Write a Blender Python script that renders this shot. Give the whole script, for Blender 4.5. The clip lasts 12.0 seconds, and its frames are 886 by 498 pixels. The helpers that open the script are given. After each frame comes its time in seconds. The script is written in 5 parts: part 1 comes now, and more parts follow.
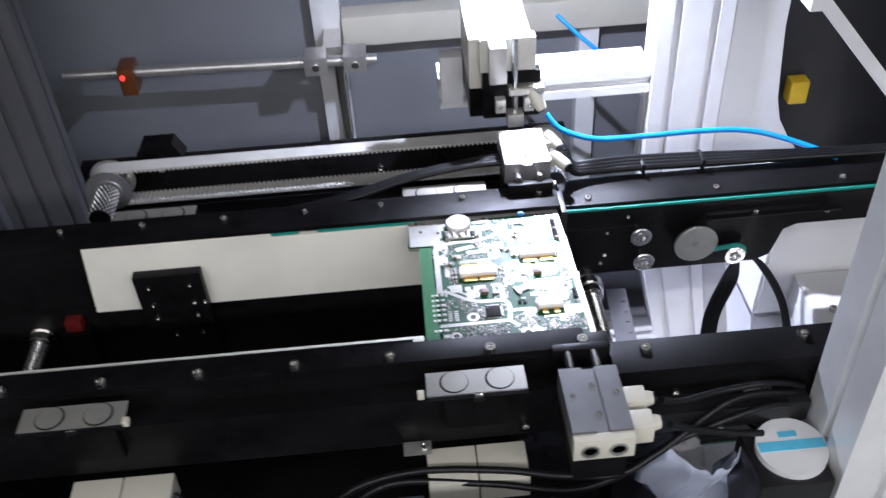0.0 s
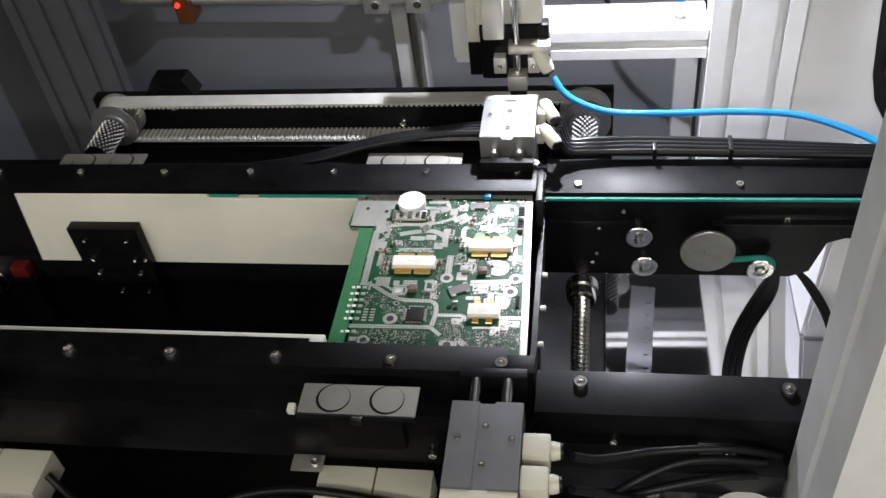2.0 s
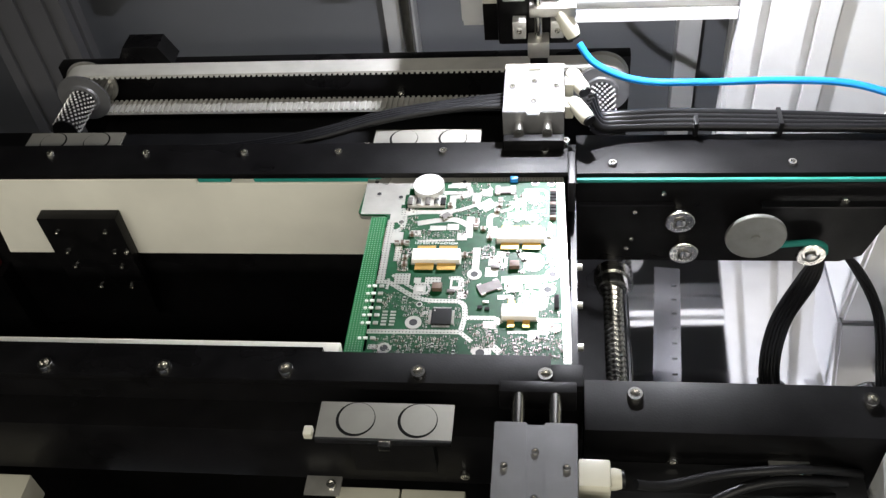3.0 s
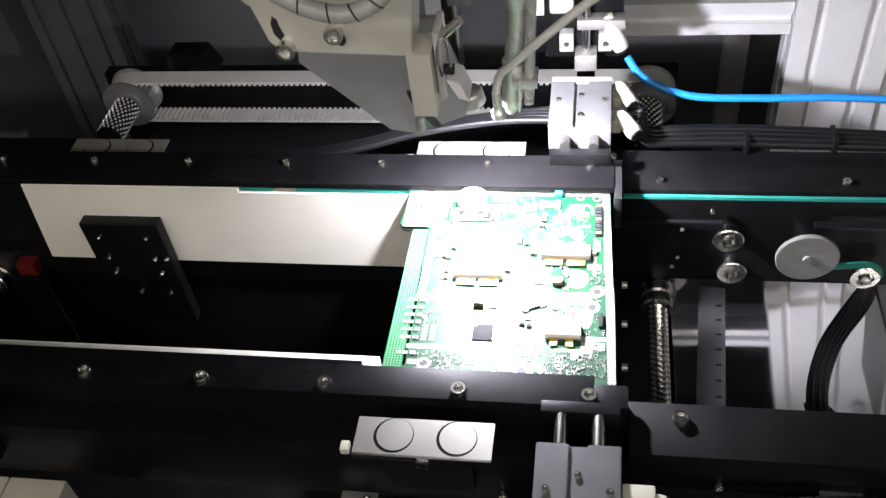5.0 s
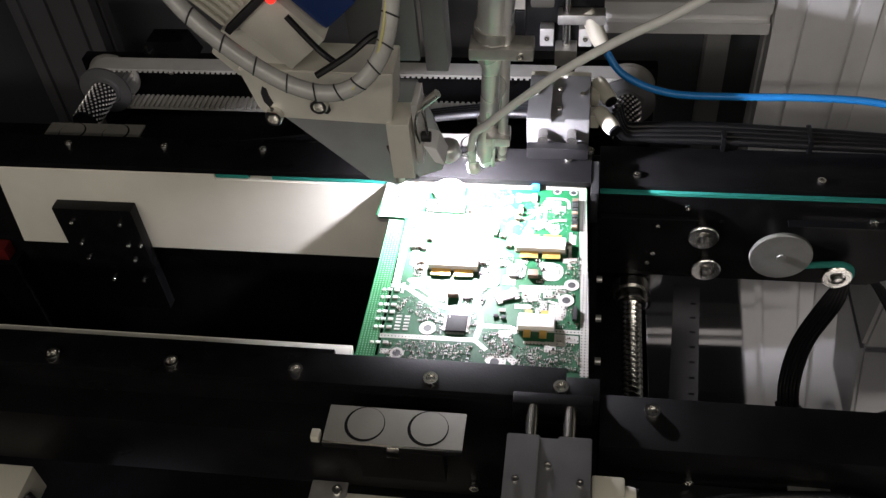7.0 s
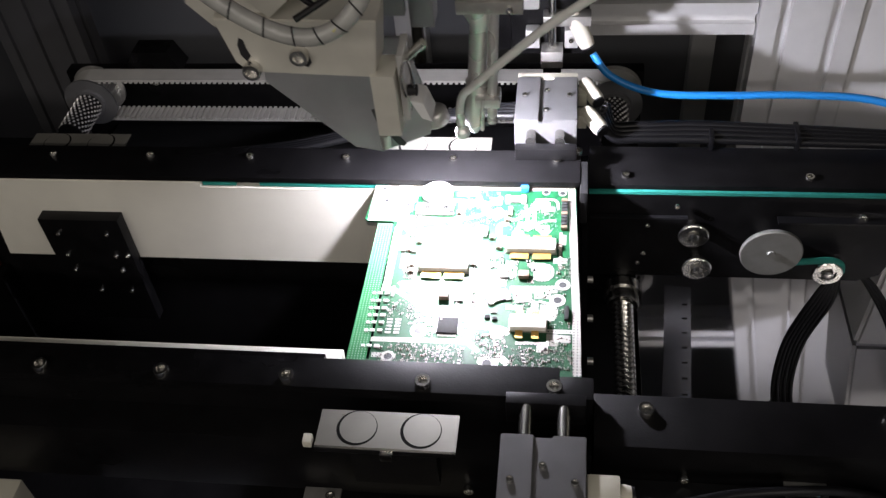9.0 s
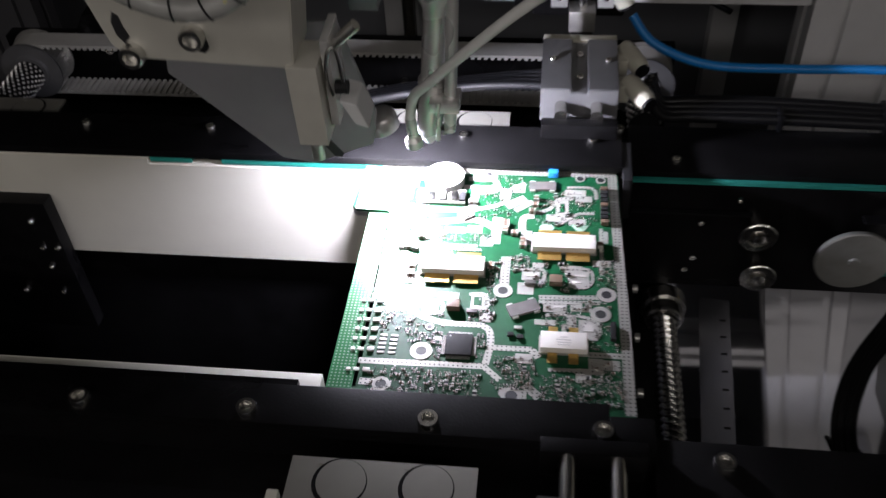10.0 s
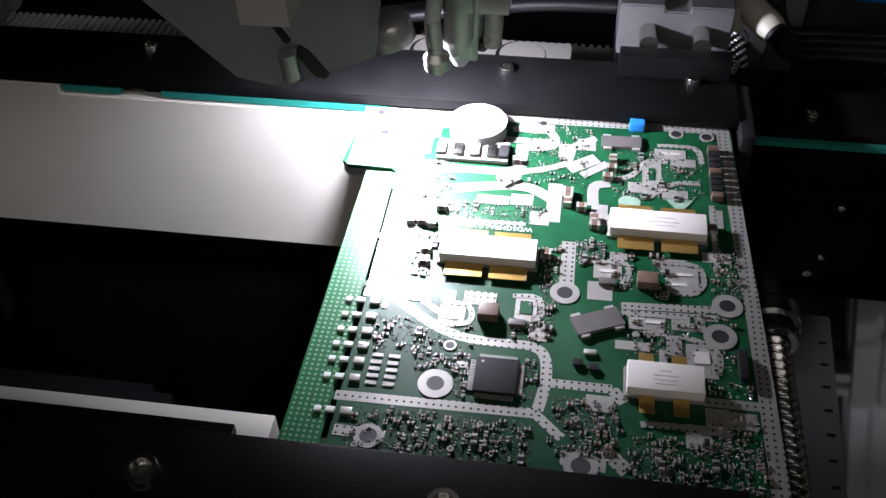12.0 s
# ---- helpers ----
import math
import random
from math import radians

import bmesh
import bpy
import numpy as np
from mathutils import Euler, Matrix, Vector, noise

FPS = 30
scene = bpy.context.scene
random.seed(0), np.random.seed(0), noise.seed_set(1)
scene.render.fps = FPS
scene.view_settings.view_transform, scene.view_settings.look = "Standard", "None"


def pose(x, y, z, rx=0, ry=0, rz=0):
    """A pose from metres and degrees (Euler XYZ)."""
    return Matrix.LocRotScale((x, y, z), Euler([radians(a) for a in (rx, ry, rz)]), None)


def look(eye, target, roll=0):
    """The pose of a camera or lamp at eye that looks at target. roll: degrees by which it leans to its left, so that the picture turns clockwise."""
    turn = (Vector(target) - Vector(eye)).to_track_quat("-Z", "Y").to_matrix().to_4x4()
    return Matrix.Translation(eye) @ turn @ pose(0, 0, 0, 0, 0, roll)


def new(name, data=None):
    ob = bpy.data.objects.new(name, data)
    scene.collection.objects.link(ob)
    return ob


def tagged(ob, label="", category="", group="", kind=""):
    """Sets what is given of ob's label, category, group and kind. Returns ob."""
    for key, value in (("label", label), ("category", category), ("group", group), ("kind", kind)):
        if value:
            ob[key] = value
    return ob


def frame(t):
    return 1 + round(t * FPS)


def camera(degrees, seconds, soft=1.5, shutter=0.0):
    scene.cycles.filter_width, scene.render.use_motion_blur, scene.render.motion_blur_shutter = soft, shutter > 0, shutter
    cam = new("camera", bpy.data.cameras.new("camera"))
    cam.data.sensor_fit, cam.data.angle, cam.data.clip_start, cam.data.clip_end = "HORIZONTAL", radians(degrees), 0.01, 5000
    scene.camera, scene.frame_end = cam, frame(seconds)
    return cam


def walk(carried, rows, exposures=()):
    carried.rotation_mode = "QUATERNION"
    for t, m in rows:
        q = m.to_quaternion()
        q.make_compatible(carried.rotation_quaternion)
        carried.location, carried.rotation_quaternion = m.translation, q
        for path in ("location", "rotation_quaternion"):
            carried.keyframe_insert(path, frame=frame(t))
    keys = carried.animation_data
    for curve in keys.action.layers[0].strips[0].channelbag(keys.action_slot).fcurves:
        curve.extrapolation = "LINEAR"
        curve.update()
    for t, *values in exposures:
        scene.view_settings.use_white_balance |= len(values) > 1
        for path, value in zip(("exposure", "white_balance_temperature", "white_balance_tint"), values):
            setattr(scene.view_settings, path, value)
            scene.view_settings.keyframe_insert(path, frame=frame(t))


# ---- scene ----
cam = camera(50.6, 12.0, soft=1.4, shutter=0.4)
PATH = [
    (0, (-0.068, -0.528, 1.389), (-0.01, 0.99, 0.088), -3.5),
    (0.5, (-0.021, -0.478, 1.368), (0.024, 0.99, 0.01), -1.0),
    (1, (0.022, -0.454, 1.352), (-0.131, 1.012, -0.001), -1.6),
    (1.5, (0.092, -0.436, 1.346), (-0.227, 1.009, 0.001), -4.5),
    (2, (0.094, -0.418, 1.328), (-0.222, 1.003, -0.043), -7.9),
    (2.5, (0.053, -0.365, 1.305), (-0.21, 1.011, -0.122), -7.4),
    (2.7, (0.05, -0.36, 1.298), (-0.199, 1.004, -0.142), -7.1),
    (4.3, (0.044, -0.357, 1.303), (-0.203, 1.006, -0.14), -7.2),
    (4.5, (0.042, -0.357, 1.299), (-0.22, 1.028, -0.12), -7.0),
    (5, (0.045, -0.352, 1.293), (-0.279, 1.022, -0.124), -8.0),
    (5.5, (0.047, -0.352, 1.293), (-0.265, 1.018, -0.131), -7.1),
    (6, (0.048, -0.355, 1.293), (-0.248, 1.021, -0.127), -6.5),
    (6.5, (0.048, -0.355, 1.291), (-0.24, 1.027, -0.125), -5.9),
    (7, (0.047, -0.354, 1.289), (-0.233, 1.023, -0.134), -5.6),
    (8.8, (0.043, -0.355, 1.292), (-0.213, 1.012, -0.146), -5.3),
    (9, (0.047, -0.356, 1.283), (-0.213, 1.042, -0.123), -6.0),
    (9.5, (0.041, -0.339, 1.264), (-0.208, 1.071, -0.132), -5.9),
    (10, (0.018, -0.28, 1.199), (-0.195, 1.135, -0.199), -3.4),
    (10.5, (0.005, -0.204, 1.112), (-0.252, 1.198, -0.292), -3.0),
    (11, (0.0, -0.187, 1.094), (-0.255, 1.231, -0.293), -1.7),
    (11.5, (-0.003, -0.185, 1.093), (-0.253, 1.225, -0.304), -2.4),
    (12, (-0.002, -0.184, 1.094), (-0.242, 1.227, -0.303), -1.9),
]
EXPOSURE = [(0.0, -0.35, 5700, 16), (0.8, -0.40, 5850, 14), (2.0, -0.60, 6400, 9), (2.7, -0.60, 6600, 8), (4.3, -0.45, 6150, 10), (4.6, -0.6, 6150, 12), (5.0, -1.05, 6450, 15), (6.0, -1.5, 6600, 15), (9.0, -1.7, 6500, 16), (9.6, -2.0, 6300, 18), (10.6, -2.9, 6250, 18), (12.0, -3.3, 6250, 18)]
walk(cam, [(t, look(eye, target, roll)) for t, eye, target, roll in PATH], EXPOSURE)

# ---- world and room light ----
world = bpy.data.worlds.new("world")
scene.world = world
world.use_nodes = True
world.node_tree.nodes["Background"].inputs[0].default_value = (0.75, 0.85, 1.0, 1)
world.node_tree.nodes["Background"].inputs[1].default_value = 0.02


def area_lamp(name, x, y, z, sx, sy, watts, colour, aim):
    data = bpy.data.lights.new(name, "AREA")
    data.shape, data.size, data.size_y, data.energy, data.color = "RECTANGLE", sx, sy, watts, colour
    ob = new(name, data)
    ob.matrix_world = look((x, y, z), aim)
    return ob


CEILING_Z = 2.7
# assumed lamps, none in view: spread out for soft light from the front
LAMP_SPOTS = ((-2.1, -2.5), (-0.75, -2.5), (0.6, -2.5), (1.95, -2.5), (-0.75, -1.5), (0.6, -1.5))
for x, y in LAMP_SPOTS:
    area_lamp("ceiling_tube_light", x, y, CEILING_Z - 0.12, 1.2, 0.25, 38 if y < -2 else 10, (1.0, 0.95, 0.85), (x, y, 0))

# ---- materials ----
def mat(name, col, rough=0.5, metal=0.0, var=0.15, scale=60.0, bump=0.0, bscale=400.0, trans=0.0, emit=0.0, spec=0.5, wear=0.0, coat=0.0, island=0.0):
    m = bpy.data.materials.new(name)
    m.use_nodes = True
    nt = m.node_tree
    b = nt.nodes["Principled BSDF"]
    co = nt.nodes.new("ShaderNodeTexCoord")
    n1 = nt.nodes.new("ShaderNodeTexNoise")
    n1.inputs["Scale"].default_value, n1.inputs["Detail"].default_value = scale, 5
    nt.links.new(co.outputs["Object"], n1.inputs["Vector"])
    n2 = nt.nodes.new("ShaderNodeTexNoise")
    n2.inputs["Scale"].default_value, n2.inputs["Detail"].default_value = scale * 0.13, 3
    nt.links.new(co.outputs["Object"], n2.inputs["Vector"])
    add = nt.nodes.new("ShaderNodeMath")
    add.operation = "MULTIPLY_ADD"
    add.inputs[1].default_value = 0.5
    nt.links.new(n1.outputs["Fac"], add.inputs[0])
    half = nt.nodes.new("ShaderNodeMath")
    half.operation = "MULTIPLY"
    half.inputs[1].default_value = 0.5
    nt.links.new(n2.outputs["Fac"], half.inputs[0])
    nt.links.new(half.outputs[0], add.inputs[2])
    ramp = nt.nodes.new("ShaderNodeValToRGB")
    e = ramp.color_ramp.elements
    e[0].position, e[1].position = 0.35, 0.65
    e[0].color = (*[c * (1 - var) for c in col], 1)
    e[1].color = (*[min(1, c * (1 + var)) for c in col], 1)
    nt.links.new(add.outputs[0], ramp.inputs[0])
    nt.links.new(ramp.outputs[0], b.inputs["Base Color"])
    rr = nt.nodes.new("ShaderNodeMapRange")
    rr.inputs["From Min"].default_value, rr.inputs["From Max"].default_value = 0.3, 0.7
    rr.inputs["To Min"].default_value, rr.inputs["To Max"].default_value = max(0.03, rough * (1 - 0.25 - wear)), min(1, rough * (1 + 0.25 + wear))
    nt.links.new(n2.outputs["Fac"], rr.inputs["Value"])
    nt.links.new(rr.outputs[0], b.inputs["Roughness"])
    b.inputs["Metallic"].default_value = metal
    b.inputs["Specular IOR Level"].default_value = spec
    b.inputs["Transmission Weight"].default_value = trans
    b.inputs["Coat Weight"].default_value = coat
    if emit:
        b.inputs["Emission Color"].default_value = (*col, 1)
        b.inputs["Emission Strength"].default_value = emit
    if bump:
        n3 = nt.nodes.new("ShaderNodeTexNoise")
        n3.inputs["Scale"].default_value, n3.inputs["Detail"].default_value = bscale, 4
        nt.links.new(co.outputs["Object"], n3.inputs["Vector"])
        bp = nt.nodes.new("ShaderNodeBump")
        bp.inputs["Strength"].default_value, bp.inputs["Distance"].default_value = bump, 0.0006
        nt.links.new(n3.outputs["Fac"], bp.inputs["Height"])
        nt.links.new(bp.outputs[0], b.inputs["Normal"])
    return m


def dotted(m, pitch, radius, dark):
    """Rows of small plated via holes, on a square grid."""
    nt = m.node_tree
    b = nt.nodes["Principled BSDF"]
    co = nt.nodes.new("ShaderNodeTexCoord")
    mod = nt.nodes.new("ShaderNodeVectorMath")
    mod.operation = "SCALE"
    mod.inputs["Scale"].default_value = 1 / pitch
    nt.links.new(co.outputs["Object"], mod.inputs[0])
    fr = nt.nodes.new("ShaderNodeVectorMath")
    fr.operation = "FRACTION"
    nt.links.new(mod.outputs[0], fr.inputs[0])
    sub = nt.nodes.new("ShaderNodeVectorMath")
    sub.operation = "SUBTRACT"
    sub.inputs[1].default_value = (0.5, 0.5, 0.5)
    nt.links.new(fr.outputs[0], sub.inputs[0])
    flat = nt.nodes.new("ShaderNodeVectorMath")
    flat.operation = "MULTIPLY"
    flat.inputs[1].default_value = (1, 1, 0)
    nt.links.new(sub.outputs[0], flat.inputs[0])
    ln = nt.nodes.new("ShaderNodeVectorMath")
    ln.operation = "LENGTH"
    nt.links.new(flat.outputs[0], ln.inputs[0])
    lt = nt.nodes.new("ShaderNodeMath")
    lt.operation = "LESS_THAN"
    lt.inputs[1].default_value = radius / pitch
    nt.links.new(ln.outputs["Value"], lt.inputs[0])
    mix = nt.nodes.new("ShaderNodeMix")
    mix.data_type = "RGBA"
    src = b.inputs["Base Color"].links[0].from_socket
    nt.links.new(lt.outputs[0], mix.inputs["Factor"])
    nt.links.new(src, mix.inputs[6])
    mix.inputs[7].default_value = (*dark, 1)
    nt.links.new(mix.outputs[2], b.inputs["Base Color"])
    return m


BLACK = mat("black_anodised", (0.0050, 0.0048, 0.0052), 0.36, 0.0, 0.4, 90, 0.12, 900, wear=0.2, spec=0.13)
BLACK_SATIN = mat("black_satin", (0.013, 0.013, 0.014), 0.35, 0.0, 0.3, 40, 0.05, 600, spec=0.35)
RUBBER = mat("black_rubber", (0.006, 0.006, 0.007), 0.42, 0, 0.2, 80, spec=0.3)
STEEL = mat("polished_steel", (0.62, 0.61, 0.58), 0.22, 1.0, 0.12, 120)
BRUSHED = mat("brushed_steel", (0.52, 0.51, 0.48), 0.36, 0.75, 0.15, 150, 0.05, 700)
ALU = mat("cast_aluminium", (0.64, 0.62, 0.55), 0.42, 0.2, 0.1, 60, 0.08, 900)
ALU_GREY = mat("grey_anodised", (0.19, 0.19, 0.195), 0.42, 0.5, 0.1, 70, 0.08, 900)
PROFILE = mat("extruded_aluminium", (0.78, 0.78, 0.78), 0.42, 0.25, 0.08, 30, 0.04, 500)
# darker copy of PROFILE, only for the left rear post
PROFILE_DARKER = mat("darker_extruded_profile", (0.15, 0.15, 0.16), 0.45, 0.2, 0.08, 30, 0.04, 500)
PANEL = mat("grey_painted_panel", (0.20, 0.205, 0.225), 0.5, 0.0, 0.08, 8, 0.05, 300)
CREAM = mat("cream_paint", (0.55, 0.53, 0.45), 0.5, 0.0, 0.06, 20, 0.03, 400)
WHITE_PAINT = mat("white_paint", (0.72, 0.72, 0.72), 0.4, 0.0, 0.05, 15, 0.03, 300)
POM = mat("white_plastic_board", (0.73, 0.71, 0.63), 0.42, 0.0, 0.13, 14, 0.05, 500)
IVORY = mat("ivory_plastic", (0.56, 0.54, 0.45), 0.4, 0.0, 0.06, 30)
TEAL = mat("teal_belt", (0.015, 0.22, 0.18), 0.55, 0.0, 0.15, 100, 0.1, 900)
BELT_WHITE = mat("white_belt", (0.46, 0.45, 0.42), 0.55, 0.0, 0.1, 70)
BLUE_TUBE = mat("blue_tube", (0.01, 0.22, 0.62), 0.3, 0.0, 0.05, 40)
CLEAR_TUBE = mat("clear_tube", (0.82, 0.82, 0.79), 0.22, 0.0, 0.05, 40, trans=0.15)
WRAP = mat("spiral_wrap", (0.40, 0.40, 0.38), 0.22, 0.0, 0.25, 90, trans=0.15)
PCB = mat("green_solder_mask", (0.0035, 0.058, 0.021), 0.42, 0.0, 0.3, 160, 0.06, 900, spec=0.35)
STRIP = dotted(mat("green_break_strip", (0.005, 0.125, 0.035), 0.33, 0.0, 0.1, 60), 0.0016, 0.00042, (0.2, 0.3, 0.22))
TIN = mat("tinned_copper", (0.54, 0.53, 0.49), 0.34, 0.6, 0.1, 140, 0.06, 900)
TIN_DOTS = dotted(mat("tinned_copper_vias", (0.52, 0.51, 0.47), 0.36, 0.6, 0.1, 140), 0.0019, 0.00036, (0.03, 0.05, 0.035))
GOLD = mat("gold_lead", (0.62, 0.40, 0.12), 0.35, 0.8, 0.12, 120)
CERAMIC = mat("white_ceramic", (0.78, 0.75, 0.70), 0.45, 0.0, 0.03, 60)
SOLDER = mat("bright_solder", (0.72, 0.72, 0.70), 0.2, 0.9, 0.1, 200)
NICKEL = mat("nickel_plate", (0.72, 0.71, 0.69), 0.28, 0.55, 0.06, 90)
SHEET = mat("dull_stainless_sheet", (0.34, 0.33, 0.295), 0.42, 0.6, 0.12, 40, 0.05, 500)
DISC_STEEL = mat("turned_steel_disc", (0.24, 0.24, 0.225), 0.38, 0.45, 0.12, 160, 0.06, 900)
PRINT = mat("pale_green_print", (0.22, 0.34, 0.25), 0.6, 0.0, 0.05)
PLATE_GREY = mat("grey_bead_blasted_plate", (0.30, 0.30, 0.31), 0.5, 0.3, 0.08, 70, 0.06, 900)
RULE = mat("steel_rule", (0.25, 0.25, 0.27), 0.2, 1.0, 0.08, 40)
INK = mat("grey_ink", (0.60, 0.58, 0.55), 0.6, 0.0, 0.05)
SILK = mat("white_silkscreen", (0.75, 0.78, 0.74), 0.6, 0.0, 0.05)
CHIP = mat("black_epoxy", (0.014, 0.014, 0.015), 0.65, 0.0, 0.2, 120, spec=0.2)
CHIP_BROWN = mat("brown_capacitor", (0.13, 0.085, 0.06), 0.45, 0.0, 0.25, 300)
CHIP_GREY = mat("grey_hybrid", (0.14, 0.13, 0.125), 0.4, 0.3, 0.2, 200)
BLUE_PLASTIC = mat("blue_plastic", (0.02, 0.20, 0.55), 0.4, 0.0, 0.05)
NAVY = mat("navy_paint", (0.012, 0.03, 0.11), 0.35, 0.0, 0.1, 40)
RED_LED = mat("red_led", (1.0, 0.03, 0.02), 0.3, emit=4.0)
RED_PLASTIC = mat("red_plastic", (0.10, 0.008, 0.008), 0.4)
ORANGE = mat("amber_plastic", (0.13, 0.045, 0.015), 0.35)
PALE_YELLOW = mat("pale_yellow_wire", (0.50, 0.47, 0.20), 0.4)
YELLOW = mat("yellow_paint", (0.75, 0.50, 0.02), 0.4)
LED_WHITE = mat("white_led", (0.90, 0.91, 1.0), 0.4, emit=17500.0)
TUBE_GLOW = mat("fluorescent_tube", (1.0, 0.97, 0.9), 0.4, emit=3.0)
MIRROR = mat("polished_sheet_steel", (0.66, 0.66, 0.69), 0.055, 1.0, 0.06, 6, 0.03, 30)
BAG = mat("clear_plastic_film", (0.62, 0.66, 0.80), 0.2, 0.0, 0.1, 30, trans=0.3)
BLUE_STICKER = mat("blue_sticker", (0.12, 0.50, 0.72), 0.4)
FLOOR = mat("grey_epoxy_floor", (0.20, 0.21, 0.21), 0.4, 0.0, 0.1, 3)
ROOM = mat("white_room_wall", (0.40, 0.40, 0.39), 0.7, 0.0, 0.05, 3)
DARK = mat("dark_machine", (0.018, 0.018, 0.02), 0.5, 0.0, 0.3, 30)


# ---- mesh helpers ----
def box(bm, x0, x1, y0, y1, z0, z1, bev=0.0):
    v = [bm.verts.new((x, y, z)) for x in (x0, x1) for y in (y0, y1) for z in (z0, z1)]
    f = [bm.faces.new([v[i] for i in q]) for q in ((0, 1, 3, 2), (4, 6, 7, 5), (0, 4, 5, 1), (2, 3, 7, 6), (0, 2, 6, 4), (1, 5, 7, 3))]
    if bev:
        bmesh.ops.bevel(bm, geom=list({e for q in f for e in q.edges}), offset=bev, segments=2, affect="EDGES", profile=0.6)
    return v


def cyl(bm, a, b, r, r2=None, seg=24, cap=True):
    a, b = Vector(a), Vector(b)
    q = (b - a).to_track_quat("Z", "Y")
    rings = []
    for p, rr in ((a, r), (b, r if r2 is None else r2)):
        rings.append([bm.verts.new(p + q @ Vector((rr * math.cos(2 * math.pi * i / seg), rr * math.sin(2 * math.pi * i / seg), 0))) for i in range(seg)])
    for i in range(seg):
        j = (i + 1) % seg
        bm.faces.new((rings[0][i], rings[0][j], rings[1][j], rings[1][i])).smooth = True
    if cap:
        bm.faces.new(rings[0][::-1])
        bm.faces.new(rings[1])


def lathe(bm, a, axis, profile, seg=24):
    """Turned shape: profile rows of (distance along the axis, radius)."""
    a, q = Vector(a), Vector(axis).to_track_quat("Z", "Y")
    rings = []
    for d, r in profile:
        rings.append([bm.verts.new(a + q @ Vector((r * math.cos(2 * math.pi * i / seg), r * math.sin(2 * math.pi * i / seg), d))) for i in range(seg)])
    for k in range(len(rings) - 1):
        for i in range(seg):
            j = (i + 1) % seg
            bm.faces.new((rings[k][i], rings[k][j], rings[k + 1][j], rings[k + 1][i])).smooth = True
    bm.faces.new(rings[0][::-1])
    bm.faces.new(rings[-1])


def smooth_path(pts, n=8):
    pts = [Vector(p) for p in pts]
    out = []
    for i in range(len(pts) - 1):
        p0, p1, p2, p3 = pts[max(i - 1, 0)], pts[i], pts[i + 1], pts[min(i + 2, len(pts) - 1)]
        for k in range(n):
            t = k / n
            out.append(0.5 * (2 * p1 + (p2 - p0) * t + (2 * p0 - 5 * p1 + 4 * p2 - p3) * t * t + (3 * p1 - p0 - 3 * p2 + p3) * t ** 3))
    return out + [pts[-1]]


def tube(bm, pts, r, seg=10, n=8):
    path = smooth_path(pts, n) if n else [Vector(p) for p in pts]
    rings, side = [], None
    for i, p in enumerate(path):
        d = (path[min(i + 1, len(path) - 1)] - path[max(i - 1, 0)]).normalized()
        side = d.orthogonal().normalized() if side is None else (side - d * side.dot(d)).normalized()
        up = d.cross(side)
        rings.append([bm.verts.new(p + r * (math.cos(2 * math.pi * k / seg) * side + math.sin(2 * math.pi * k / seg) * up)) for k in range(seg)])
    for a, b in zip(rings, rings[1:]):
        for k in range(seg):
            j = (k + 1) % seg
            bm.faces.new((a[k], a[j], b[j], b[k])).smooth = True
    bm.faces.new(rings[0][::-1])
    bm.faces.new(rings[-1])


def prism(bm, outline, lo, hi, axis="y", bev=0.0):
    """An outline, extruded along an axis between lo and hi. axis y: outline in x and z; axis z: in x and y; axis x: in y and z."""
    def put(p, d):
        return {"y": (p[0], d, p[1]), "z": (p[0], p[1], d), "x": (d, p[0], p[1])}[axis]
    a = [bm.verts.new(put(p, lo)) for p in outline]
    b = [bm.verts.new(put(p, hi)) for p in outline]
    n = len(outline)
    fs = [bm.faces.new(a), bm.faces.new(b[::-1])]
    for i in range(n):
        j = (i + 1) % n
        fs.append(bm.faces.new((a[j], a[i], b[i], b[j])))
    bmesh.ops.recalc_face_normals(bm, faces=fs)
    if bev:
        bmesh.ops.bevel(bm, geom=list({e for f in fs for e in f.edges}), offset=bev, segments=2, affect="EDGES")


ORIGIN = {}


def thing(name, loc, label, category, group="", kind=""):
    ob = new(name)
    ob.empty_display_size = 0.02
    ob.location = loc
    ORIGIN[ob] = Vector(loc)
    return tagged(ob, label, category, group, kind)


def mesh_of(name, bm, material):
    me = bpy.data.meshes.new(name)
    bmesh.ops.recalc_face_normals(bm, faces=bm.faces[:])
    bm.to_mesh(me)
    bm.free()
    me.materials.append(material)
    me.set_sharp_from_angle(angle=radians(38))
    return me


def part(name, bm, material, parent, label=""):
    """A mesh given in the room's own metres, hung under a thing or a part."""
    base = ORIGIN[parent]
    bmesh.ops.translate(bm, verts=bm.verts[:], vec=-base)
    ob = new(name, mesh_of(name, bm, material))
    ob.parent = parent
    ORIGIN[ob] = base
    return tagged(ob, label)


def solid(name, bm, material, label, category, kind="", group=""):
    """A thing that is one mesh."""
    ob = new(name, mesh_of(name, bm, material))
    ORIGIN[ob] = Vector((0, 0, 0))
    return tagged(ob, label, category, group, kind)


def shared(name, me, parent, place, turn=(0, 0, 0), label=""):
    """A piece that shares its mesh with its like."""
    ob = new(name, me)
    ob.parent = parent
    ob.location = Vector(place) - ORIGIN[parent]
    ob.rotation_euler = turn
    return tagged(ob, label)


def B():
    return bmesh.new()


def screw_mesh(r, h):
    bm = B()
    prof = [(0, r * 0.98), (h * 0.8, r), (h, r * 0.9), (h, r * 0.60), (h * 0.45, r * 0.56), (h * 0.40, r * 0.05)]
    lathe(bm, (0, 0, 0), (0, 0, 1), prof, 18)
    return mesh_of("screw", bm, STEEL)


